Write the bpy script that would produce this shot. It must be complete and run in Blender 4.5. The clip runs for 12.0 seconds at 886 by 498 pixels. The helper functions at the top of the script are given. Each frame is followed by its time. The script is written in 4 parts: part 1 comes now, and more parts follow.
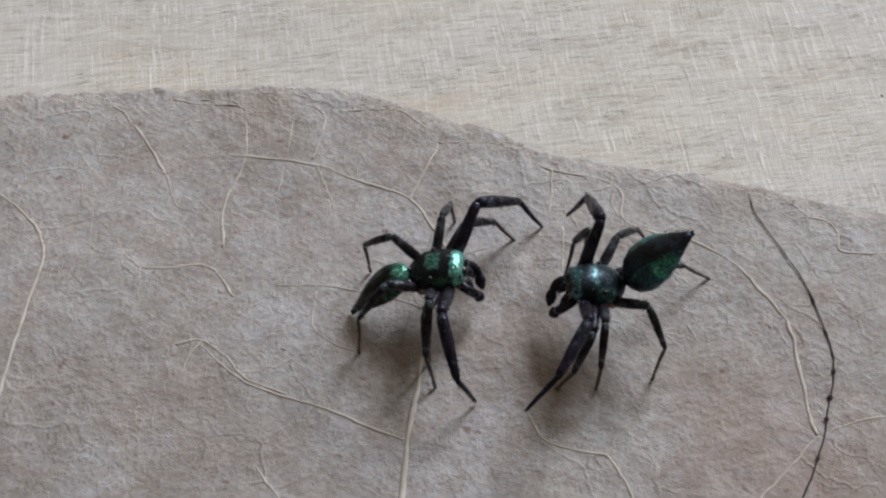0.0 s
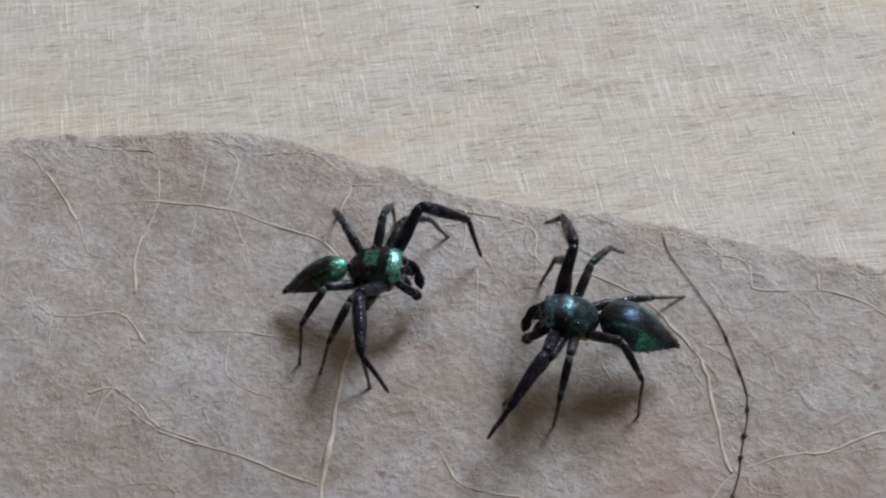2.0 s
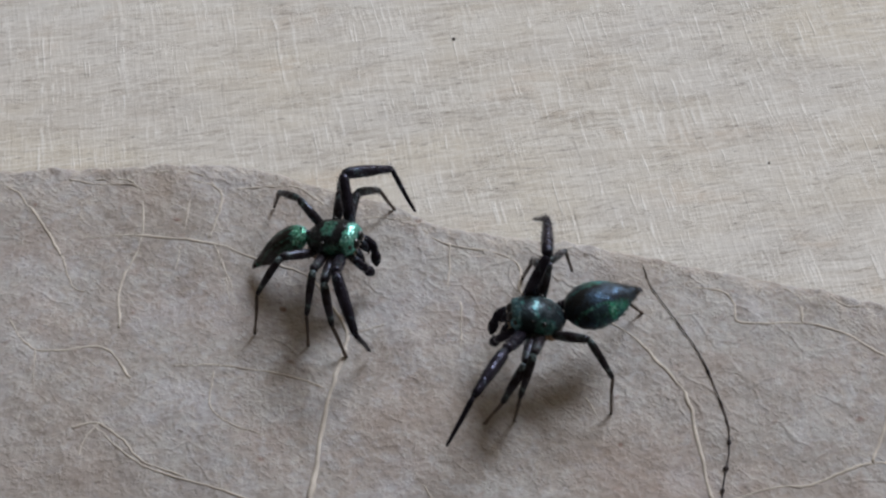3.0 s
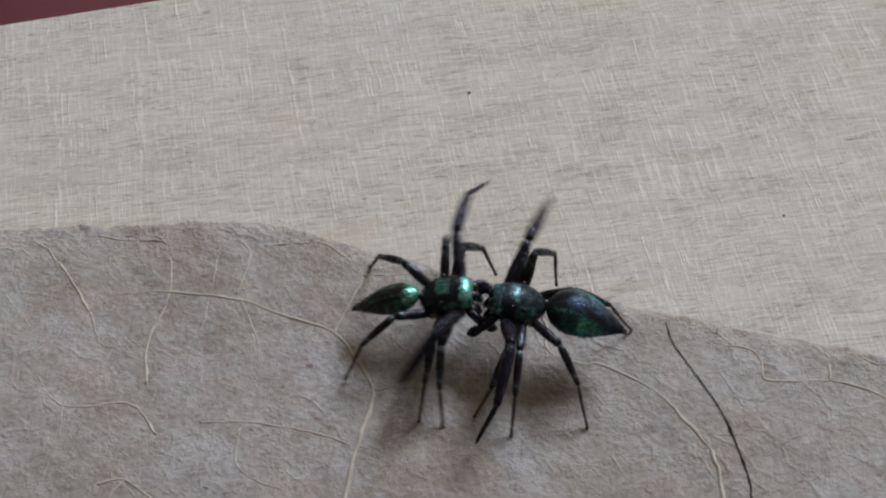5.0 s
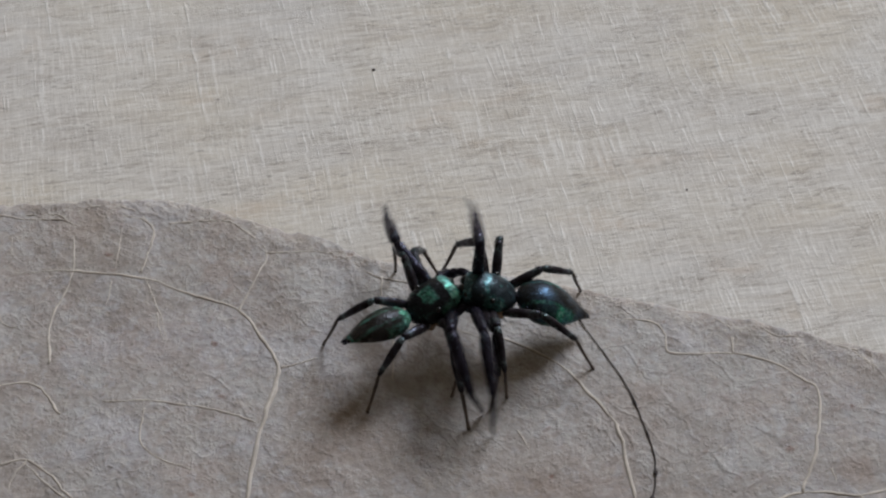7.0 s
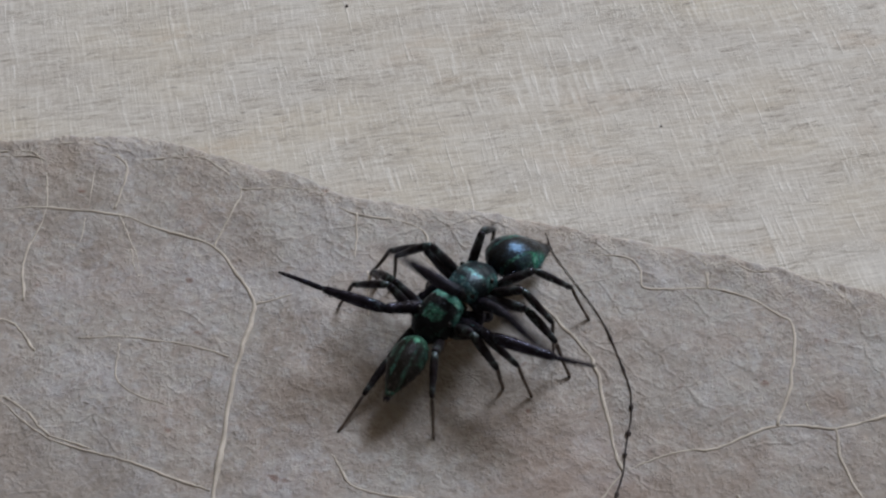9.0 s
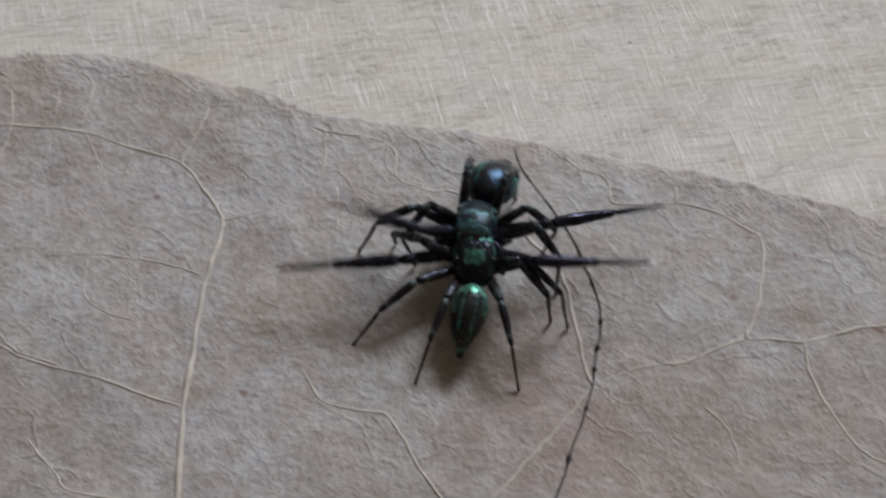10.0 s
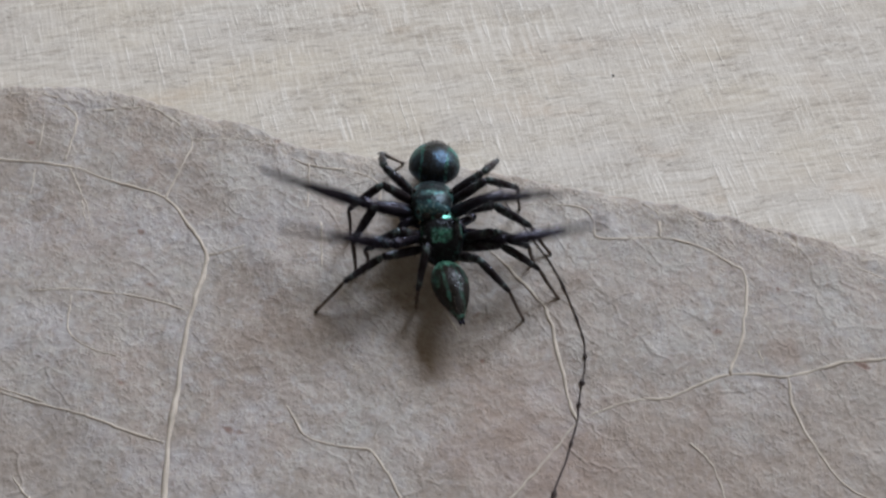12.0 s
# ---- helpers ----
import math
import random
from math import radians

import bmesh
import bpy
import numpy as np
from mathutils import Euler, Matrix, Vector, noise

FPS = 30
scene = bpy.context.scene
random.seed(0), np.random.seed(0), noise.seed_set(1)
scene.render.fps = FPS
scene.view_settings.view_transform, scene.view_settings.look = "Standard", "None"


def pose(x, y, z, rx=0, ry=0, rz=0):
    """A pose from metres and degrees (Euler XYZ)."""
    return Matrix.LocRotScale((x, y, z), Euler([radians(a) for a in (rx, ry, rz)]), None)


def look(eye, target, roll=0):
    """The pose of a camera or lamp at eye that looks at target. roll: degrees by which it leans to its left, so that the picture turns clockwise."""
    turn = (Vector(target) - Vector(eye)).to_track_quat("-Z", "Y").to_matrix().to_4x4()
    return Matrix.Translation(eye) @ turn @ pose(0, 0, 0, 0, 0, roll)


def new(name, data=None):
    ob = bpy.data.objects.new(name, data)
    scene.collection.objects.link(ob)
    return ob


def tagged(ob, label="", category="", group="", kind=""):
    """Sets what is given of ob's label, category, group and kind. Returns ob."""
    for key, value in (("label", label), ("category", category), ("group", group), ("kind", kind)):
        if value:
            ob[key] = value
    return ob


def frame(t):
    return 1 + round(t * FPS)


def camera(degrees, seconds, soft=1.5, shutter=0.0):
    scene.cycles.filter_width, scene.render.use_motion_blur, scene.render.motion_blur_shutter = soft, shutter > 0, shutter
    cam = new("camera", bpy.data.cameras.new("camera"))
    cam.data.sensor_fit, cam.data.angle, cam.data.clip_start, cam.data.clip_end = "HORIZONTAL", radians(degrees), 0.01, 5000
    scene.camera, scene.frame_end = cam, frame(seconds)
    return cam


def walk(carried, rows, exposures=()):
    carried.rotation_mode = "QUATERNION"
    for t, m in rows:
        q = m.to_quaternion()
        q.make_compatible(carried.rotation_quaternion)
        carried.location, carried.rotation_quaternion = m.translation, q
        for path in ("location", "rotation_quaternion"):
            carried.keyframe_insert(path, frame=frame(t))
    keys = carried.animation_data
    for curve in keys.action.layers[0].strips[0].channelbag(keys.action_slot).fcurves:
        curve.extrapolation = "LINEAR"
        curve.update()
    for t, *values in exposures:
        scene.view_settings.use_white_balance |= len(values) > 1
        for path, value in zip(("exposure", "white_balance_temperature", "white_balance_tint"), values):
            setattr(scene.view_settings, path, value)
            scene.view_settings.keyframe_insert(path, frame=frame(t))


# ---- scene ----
cam = camera(26.0, 12.0, soft=2.25, shutter=0.95)
PATH = [
    (0.0, pose(-0.00237, -0.06414, 0.07022, 38.483, 0.518, 2.636)),
    (0.5, pose(-0.00239, -0.06425, 0.07001, 38.625, 0.292, 2.350)),
    (1.0, pose(-0.00205, -0.06390, 0.07027, 38.487, 0.136, 2.026)),
    (1.5, pose(-0.00147, -0.06362, 0.07036, 39.014, -0.267, 1.328)),
    (2.0, pose(-0.00120, -0.06365, 0.07033, 39.490, -0.371, 0.847)),
    (2.5, pose(-0.00117, -0.06367, 0.07044, 39.842, -0.562, 0.306)),
    (3.0, pose(-0.00115, -0.06364, 0.07051, 40.370, -0.621, 0.156)),
    (3.2, pose(-0.00079, -0.06357, 0.07077, 40.422, -0.358, 0.351)),
    (4.8, pose(-0.00030, -0.06358, 0.07079, 41.785, 0.229, 0.673)),
    (5.0, pose(-0.00019, -0.06362, 0.07077, 41.860, 0.256, 0.685)),
    (5.5, pose(-0.00038, -0.06351, 0.07080, 41.768, 0.036, 0.396)),
    (6.0, pose(0.00000, -0.06362, 0.07066, 42.000, -0.002, 0.001)),
    (6.5, pose(-0.00032, -0.06373, 0.07041, 41.725, -0.858, -0.958)),
    (7.0, pose(0.00027, -0.06382, 0.07065, 41.313, -1.341, -1.367)),
    (7.5, pose(-0.00007, -0.06422, 0.07040, 41.135, -1.599, -1.398)),
    (7.7, pose(-0.00064, -0.06407, 0.07045, 40.765, -1.981, -1.701)),
    (9.3, pose(-0.00034, -0.06419, 0.07017, 39.513, -2.153, -2.177)),
    (9.5, pose(-0.00043, -0.06439, 0.07013, 39.194, -2.116, -2.200)),
    (10.0, pose(-0.00044, -0.06463, 0.06950, 37.811, -2.777, -2.949)),
    (10.5, pose(-0.00036, -0.06456, 0.06978, 37.463, -3.234, -3.475)),
    (11.0, pose(-0.00029, -0.06474, 0.06956, 37.197, -3.299, -3.465)),
    (11.5, pose(-0.00024, -0.06437, 0.07006, 37.616, -3.139, -3.462)),
    (12.0, pose(-0.00073, -0.06394, 0.07015, 38.265, -3.274, -3.380)),
]
walk(cam, PATH, exposures=[(0.0, 0.10, 6000, 9), (2.0, 0.06, 6000, 9), (3.2, -0.04, 6000, 9), (5.0, -0.20, 6000, 9), (7.7, -0.20, 6000, 9), (9.5, -0.18, 6000, 9), (10.0, -0.10, 6000, 9), (10.5, 0.02, 6000, 9), (11.2, 0.06, 6000, 9), (12.0, 0.08, 6000, 9)])

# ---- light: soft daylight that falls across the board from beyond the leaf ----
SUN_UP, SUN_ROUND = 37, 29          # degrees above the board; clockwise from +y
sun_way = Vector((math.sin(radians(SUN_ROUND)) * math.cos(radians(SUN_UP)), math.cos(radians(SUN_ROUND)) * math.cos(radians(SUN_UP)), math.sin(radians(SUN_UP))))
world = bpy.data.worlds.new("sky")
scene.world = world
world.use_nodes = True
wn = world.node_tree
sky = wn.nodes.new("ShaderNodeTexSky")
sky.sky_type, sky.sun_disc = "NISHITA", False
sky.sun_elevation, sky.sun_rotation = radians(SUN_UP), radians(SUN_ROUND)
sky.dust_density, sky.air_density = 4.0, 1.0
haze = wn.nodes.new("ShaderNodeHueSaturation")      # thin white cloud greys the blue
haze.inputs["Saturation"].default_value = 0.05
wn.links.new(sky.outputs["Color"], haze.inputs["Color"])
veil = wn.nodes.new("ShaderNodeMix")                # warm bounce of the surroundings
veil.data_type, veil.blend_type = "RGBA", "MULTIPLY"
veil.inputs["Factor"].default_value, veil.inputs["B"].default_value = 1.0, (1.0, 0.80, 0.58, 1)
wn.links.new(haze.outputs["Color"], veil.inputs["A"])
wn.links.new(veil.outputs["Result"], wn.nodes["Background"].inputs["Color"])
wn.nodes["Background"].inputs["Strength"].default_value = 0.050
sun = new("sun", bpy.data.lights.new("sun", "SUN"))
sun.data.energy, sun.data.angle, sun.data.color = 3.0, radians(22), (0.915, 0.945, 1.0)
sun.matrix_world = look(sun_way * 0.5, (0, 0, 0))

MM = 0.001


# ---- materials ----
class Mat:
    """A node material on object coordinates counted in millimetres."""

    def __init__(self, name, rough=0.6, metal=0.0, spec=0.5):
        self.m = bpy.data.materials.new(name)
        self.m.use_nodes = True
        self.t = self.m.node_tree
        self.b = self.t.nodes["Principled BSDF"]
        self.b.inputs["Roughness"].default_value = rough
        self.b.inputs["Metallic"].default_value = metal
        self.b.inputs["Specular IOR Level"].default_value = spec
        self.co = self.vmul(self.node("ShaderNodeTexCoord").outputs["Object"], (1000, 1000, 1000))

    def node(self, kind, **attrs):
        n = self.t.nodes.new(kind)
        for k, v in attrs.items():
            setattr(n, k, v)
        return n

    def put(self, sock, v):
        if isinstance(v, bpy.types.NodeSocket):
            self.t.links.new(v, sock)
        elif isinstance(v, tuple) and len(v) == 3 and sock.type == "RGBA":
            sock.default_value = (*v, 1)
        else:
            sock.default_value = v

    def vmul(self, v, k):
        n = self.node("ShaderNodeMapping")
        self.put(n.inputs["Vector"], v)
        n.inputs["Scale"].default_value = k
        return n.outputs["Vector"]

    def turn(self, v, degrees, k=(1, 1, 1)):
        n = self.node("ShaderNodeMapping")
        self.put(n.inputs["Vector"], v)
        n.inputs["Rotation"].default_value = (0, 0, radians(degrees))
        return self.vmul(n.outputs["Vector"], k)

    def noise(self, scale, detail=3.0, rough=0.55, co=None, w=0.0):
        n = self.node("ShaderNodeTexNoise", noise_dimensions="4D" if w else "3D")
        self.put(n.inputs["Vector"], co or self.co)
        n.inputs["Scale"].default_value, n.inputs["Detail"].default_value, n.inputs["Roughness"].default_value = scale, detail, rough
        if w:
            n.inputs["W"].default_value = w
        return n.outputs["Fac"]

    def cells(self, scale, feature="F1", co=None):
        n = self.node("ShaderNodeTexVoronoi", feature=feature)
        self.put(n.inputs["Vector"], co or self.co)
        n.inputs["Scale"].default_value = scale
        return n.outputs["Distance"]

    def axis(self, i, co=None):
        n = self.node("ShaderNodeSeparateXYZ")
        self.put(n.inputs[0], co or self.co)
        return n.outputs[i]

    def ramp(self, v, a, b, lo=0.0, hi=1.0):
        n = self.node("ShaderNodeMapRange", interpolation_type="SMOOTHSTEP")
        for s, x in zip(n.inputs, (v, a, b, lo, hi)):
            self.put(s, x)
        return n.outputs["Result"]

    def calc(self, op, a, b=0.0):
        n = self.node("ShaderNodeMath", operation=op)
        self.put(n.inputs[0], a), self.put(n.inputs[1], b)
        return n.outputs[0]

    def mix(self, f, a, b, kind="MIX"):
        n = self.node("ShaderNodeMix", data_type="RGBA", blend_type=kind)
        self.put(n.inputs["Factor"], f), self.put(n.inputs["A"], a), self.put(n.inputs["B"], b)
        return n.outputs["Result"]

    def bump(self, h, mm, strength=1.0):
        n = self.node("ShaderNodeBump")
        n.inputs["Strength"].default_value, n.inputs["Distance"].default_value = strength, mm * MM
        self.put(n.inputs["Height"], h)
        self.put(self.b.inputs["Normal"], n.outputs["Normal"])

    def set(self, **kw):
        for k, v in kw.items():
            self.put(self.b.inputs[k.replace("_", " ").title()], v)
        return self.m


def board_material():
    """Pale laminate: a wood and linen print, with short dark pores along the grain and pale threads across it."""
    m = Mat("pale_laminate", rough=0.6, spec=0.15)
    co = m.turn(m.co, 4.0)
    bend = m.node("ShaderNodeVectorMath", operation="MULTIPLY_ADD")     # the grain wanders a little
    wander = m.node("ShaderNodeTexNoise")
    m.put(wander.inputs["Vector"], co)
    wander.inputs["Scale"].default_value, wander.inputs["Detail"].default_value = 0.25, 2.0
    m.put(bend.inputs[0], wander.outputs["Color"])
    bend.inputs[1].default_value = (0.5, 0.5, 0)
    m.put(bend.inputs[2], co)
    co = m.vmul(bend.outputs["Vector"], (1.15, 1.15, 1))
    wob = m.noise(0.4, 3, co=co)
    base = m.mix(m.ramp(m.noise(0.08, 3), 0.35, 0.66), (0.61, 0.56, 0.475), (0.625, 0.60, 0.56))
    band = m.noise(1.0, 3, co=m.vmul(co, (0.025, 0.35, 1)))
    base = m.mix(m.ramp(band, 0.42, 0.68, 0, 0.45), base, (0.50, 0.44, 0.365))
    base = m.mix(m.ramp(m.noise(0.13, 2, w=4.0), 0.60, 0.76, 0, 0.4), base, (0.53, 0.43, 0.35))

    def strands(k, lo, hi, amount, colour, w, where=None):
        nonlocal base
        n = m.noise(1.0, 3, 0.62, co=m.vmul(co, k), w=w)
        f = m.ramp(n, lo, hi, 0, amount)
        if where:
            f = m.calc("MULTIPLY", f, where)
        base = m.mix(f, base, colour)
        return n
    patch, patch2 = m.ramp(wob, 0.40, 0.62), m.ramp(m.noise(0.55, 3, co=co, w=21.0), 0.40, 0.60, 0.15, 1)
    base = m.mix(m.ramp(m.noise(0.11, 3, 0.6, co=m.vmul(co, (0.5, 1.3, 1)), w=51.0), 0.46, 0.62, 0, 0.6), base, (0.585, 0.56, 0.53))
    base = m.mix(m.ramp(m.noise(0.2, 3, 0.6, co=m.vmul(co, (0.6, 1.2, 1)), w=55.0), 0.56, 0.70, 0, 0.5), base, (0.55, 0.455, 0.36))
    strands((0.22, 2.2, 1), 0.50, 0.64, 0.34, (0.46, 0.41, 0.35), 1.5)
    strands((2.0, 0.28, 1), 0.52, 0.68, 0.25, (0.62, 0.59, 0.535), 3.5)
    grain = m.vmul(co, (0.55, 5.0, 1))
    dark = strands((0.6, 6.5, 1), 0.53, 0.61, 0.6, (0.37, 0.325, 0.28), 5.5, patch2)
    strands((0.6, 7.5, 1), 0.52, 0.60, 0.5, (0.745, 0.72, 0.675), 7.5)
    strands((7.0, 1.4, 1), 0.57, 0.66, 0.22, (0.40, 0.355, 0.30), 9.5, patch2)
    pale = strands((6.5, 0.24, 1), 0.55, 0.63, 0.55, (0.80, 0.78, 0.745), 11.5, patch)
    strands((9.0, 0.9, 1), 0.55, 0.63, 0.4, (0.78, 0.755, 0.71), 13.5)
    # single long threads stand out bright, some with a dark line of shade painted beside them
    thread = m.ramp(m.noise(1.0, 1, 0.4, co=m.vmul(co, (4.6, 0.13, 1)), w=61.0), 0.62, 0.68)
    thread = m.calc("MULTIPLY", thread, m.ramp(m.noise(0.9, 2, 0.5, co=co, w=63.0), 0.46, 0.56))
    base = m.mix(m.calc("MULTIPLY", thread, 0.40), base, (0.84, 0.825, 0.80))
    shade_line = m.ramp(m.noise(1.0, 2, 0.5, co=m.vmul(co, (4.2, 0.30, 1)), w=67.0), 0.68, 0.72)
    base = m.mix(m.calc("MULTIPLY", shade_line, 0.35), base, (0.27, 0.235, 0.20))
    # wavy open grain
    lines = m.ramp(m.calc("ABSOLUTE", m.calc("SUBTRACT", m.noise(1.0, 3, 0.6, co=grain, w=71.0), 0.5)), 0.0, 0.022, 1, 0)
    lines = m.calc("MULTIPLY", lines, m.ramp(m.noise(0.35, 3, 0.6, co=m.vmul(co, (1, 2, 1)), w=73.0), 0.47, 0.60))
    base = m.mix(m.calc("MULTIPLY", lines, 0.45), base, (0.36, 0.315, 0.275))
    pores = m.calc("MULTIPLY", m.ramp(m.noise(1.0, 2, 0.5, co=m.vmul(co, (1.3, 7.0, 1)), w=15.5), 0.63, 0.70), patch2)
    base = m.mix(m.calc("MULTIPLY", pores, 0.6), base, (0.20, 0.17, 0.145))
    height = m.calc("ADD", m.calc("SUBTRACT", pale, dark), m.calc("SUBTRACT", m.calc("MULTIPLY", thread, 0.5), m.calc("MULTIPLY", lines, 0.5)))
    m.bump(height, 0.05, 0.7)
    return m.set(base_color=base)


def leaf_material():
    """Dry leaf: grey-brown, mottled beige and lilac, with fine pebbled relief, darker stains and some painted-in shade.
    """
    m = Mat("dry_leaf", rough=0.68, spec=0.25)
    big, mid = m.noise(0.10, 4, 0.62), m.noise(0.5, 4, 0.62, w=3.0)
    base = m.mix(m.ramp(big, 0.36, 0.64), (0.311, 0.274, 0.245), (0.416, 0.403, 0.388))

    def mottle(n, lo, hi, amount, colour):
        nonlocal base
        base = m.mix(m.ramp(n, lo, hi, 0, amount), base, colour)
    mottle(mid, 0.48, 0.70, 0.6, (0.430, 0.420, 0.415))
    mottle(m.noise(0.27, 5, 0.68, w=8.0), 0.51, 0.70, 0.75, (0.254, 0.208, 0.173))
    mottle(m.noise(0.16, 4, 0.65, w=71.0), 0.47, 0.64, 0.65, (0.385, 0.323, 0.290))
    mottle(m.noise(0.22, 4, 0.65, w=81.0), 0.50, 0.66, 0.6, (0.425, 0.416, 0.441))
    mottle(m.noise(0.9, 4, 0.7, w=18.0), 0.52, 0.68, 0.5, (0.276, 0.235, 0.210))
    mottle(m.noise(1.3, 3, 0.6, w=28.0), 0.52, 0.64, 0.45, (0.455, 0.447, 0.468))
    mottle(m.noise(1.5, 3, 0.6, w=38.0), 0.53, 0.65, 0.45, (0.412, 0.363, 0.313))
    grain = m.noise(2.7, 4, 0.68, w=91.0)
    mottle(grain, 0.54, 0.66, 0.22, (0.50, 0.488, 0.478))
    base = m.mix(m.ramp(grain, 0.38, 0.48, 0.38, 0), base, (0.23, 0.195, 0.172))
    mottle(m.noise(5.0, 3, w=5.0), 0.56, 0.70, 0.25, (0.552, 0.540, 0.526))
    mottle(m.noise(2.0, 3, 0.65, co=m.turn(m.co, 35, (1.0, 0.45, 1)), w=95.0), 0.54, 0.66, 0.3, (0.324, 0.257, 0.223))
    rim = m.node("ShaderNodeAttribute", attribute_name="rim").outputs["Fac"]
    rim = m.calc("MULTIPLY", rim, m.ramp(m.noise(1.4, 4, 0.7, w=31.0), 0.36, 0.6, 0.25, 1))
    base = m.mix(m.calc("MULTIPLY", rim, 0.6), base, m.mix(m.ramp(m.noise(1.6, 4, 0.65, w=34.0), 0.42, 0.58), (0.31, 0.25, 0.20), (0.50, 0.44, 0.37)))
    # brown stains; the broad ones also paint in spider shadow and the dimmer lower leaf
    for x, y, r, amount, colour in ((7.6, -17.6, 0.28, 0.8, (0.16, 0.08, 0.06)), (-4.6, -5.9, 1.6, 0.35, (0.25, 0.19, 0.15)), (15.0, -22.5, 6.5, 0.6, (0.29, 0.225, 0.185)), (9.2, -21.0, 4.2, 0.5, (0.28, 0.205, 0.17)),
                                    (-13, -20, 5.0, 0.5, (0.24, 0.20, 0.17)), (-24, -21, 5.5, 0.45, (0.22, 0.18, 0.15)), (3, -24, 5.0, 0.4, (0.27, 0.22, 0.185)), (-18, -15, 5.5, 0.3, (0.29, 0.24, 0.205)), (24, -20, 6.0, 0.5, (0.29, 0.235, 0.195)),
                                    (-13, -1.0, 2.2, 0.35, (0.26, 0.21, 0.165)), (9.0, -5.0, 1.8, 0.35, (0.29, 0.23, 0.185)), (21.5, -15.2, 0.9, 0.5, (0.27, 0.20, 0.16)), (12.6, -10.6, 0.5, 0.5, (0.24, 0.19, 0.16)), (13.5, -12.0, 3.2, 0.4, (0.30, 0.25, 0.215)), (6.0, -14.5, 3.0, 0.35, (0.29, 0.235, 0.195)), (-1.0, -14.0, 2.5, 0.3, (0.28, 0.225, 0.185)), (8.8, -17.2, 3.2, 0.38, (0.31, 0.24, 0.20)), (11.2, -12.0, 2.4, 0.3, (0.30, 0.245, 0.21))):
        far = m.node("ShaderNodeVectorMath", operation="DISTANCE")
        m.put(far.inputs[0], m.co)
        far.inputs[1].default_value = (x, y, 0)
        blur = m.calc("ADD", far.outputs["Value"], m.calc("MULTIPLY", m.calc("SUBTRACT", m.noise(0.5, 4, 0.7, w=x + 40), 0.5), 2.4 * r))
        base = m.mix(m.ramp(blur, 0.35 * r, 1.3 * r, amount, 0), base, colour)
    mottle(m.noise(1.1, 2, 0.4, w=14.0), 0.71, 0.77, 0.75, (0.17, 0.09, 0.065))
    mottle(m.noise(3.4, 2, 0.4, w=24.0), 0.69, 0.76, 0.6, (0.12, 0.095, 0.08))
    base = m.mix(1.0, base, (0.935, 0.942, 0.95), "MULTIPLY")
    relief = m.calc("ADD", m.calc("MULTIPLY", m.noise(3.3, 3, 0.62, w=1.0), 0.58), m.calc("MULTIPLY", m.noise(0.7, 2, 0.5, w=2.0), 1.3))
    for turn, k, lift, w in ((12, (2.1, 1.0, 1), 0.11, 101.0), (-48, (1.9, 0.9, 1), 0.09, 103.0), (75, (1.6, 0.8, 1), 0.05, 107.0)):       # short shrunken wrinkles, with light on their ridges painted in as pale colour
        fold = m.calc("ABSOLUTE", m.calc("SUBTRACT", m.noise(0.8, 3, 0.55, co=m.turn(m.co, turn, k), w=w), 0.5))
        fold = m.calc("MULTIPLY", m.ramp(fold, 0.0, 0.075, 1, 0), m.ramp(m.noise(0.6, 3, 0.6, w=w + 1), 0.42, 0.60))
        relief = m.calc("ADD", relief, m.calc("MULTIPLY", fold, lift))
        base = m.mix(m.calc("MULTIPLY", fold, 0.16), base, (0.56, 0.525, 0.50))
    flakes = m.ramp(m.noise(2.2, 3, 0.6, w=44.0), 0.51, 0.56)
    relief = m.calc("ADD", relief, m.calc("MULTIPLY", flakes, 0.12))
    bend = m.node("ShaderNodeVectorMath", operation="MULTIPLY_ADD")
    wander = m.node("ShaderNodeTexNoise")
    m.put(wander.inputs["Vector"], m.co)
    wander.inputs["Scale"].default_value = 0.7
    m.put(bend.inputs[0], wander.outputs["Color"])
    bend.inputs[1].default_value = (1.6, 1.6, 0)
    m.put(bend.inputs[2], m.co)
    net = m.ramp(m.cells(0.36, "DISTANCE_TO_EDGE", co=bend.outputs["Vector"]), 0.0, 0.05, 1, 0)
    net = m.calc("MULTIPLY", net, m.ramp(big, 0.42, 0.6))
    relief = m.calc("ADD", relief, m.calc("MULTIPLY", net, 0.22))
    crinkle = m.calc("ABSOLUTE", m.calc("SUBTRACT", m.noise(1.3, 3, 0.6, w=61.0), 0.5))
    relief = m.calc("ADD", relief, m.calc("MULTIPLY", rim, m.ramp(crinkle, 0.0, 0.06, 0.35, 0)))
    # the highlight along the rim's crinkles is put into the colour
    base = m.mix(m.calc("MULTIPLY", rim, m.ramp(crinkle, 0.0, 0.05, 0.45, 0)), base, (0.60, 0.545, 0.48))
    m.bump(relief, 0.16, 0.78)
    return m.set(base_color=base)


def vein_material(name, a, b):
    m = Mat(name, rough=0.65, spec=0.3)
    m.bump(m.noise(4, 3), 0.05, 0.6)
    return m.set(base_color=m.mix(m.ramp(m.noise(0.9, 3), 0.35, 0.65), a, b))


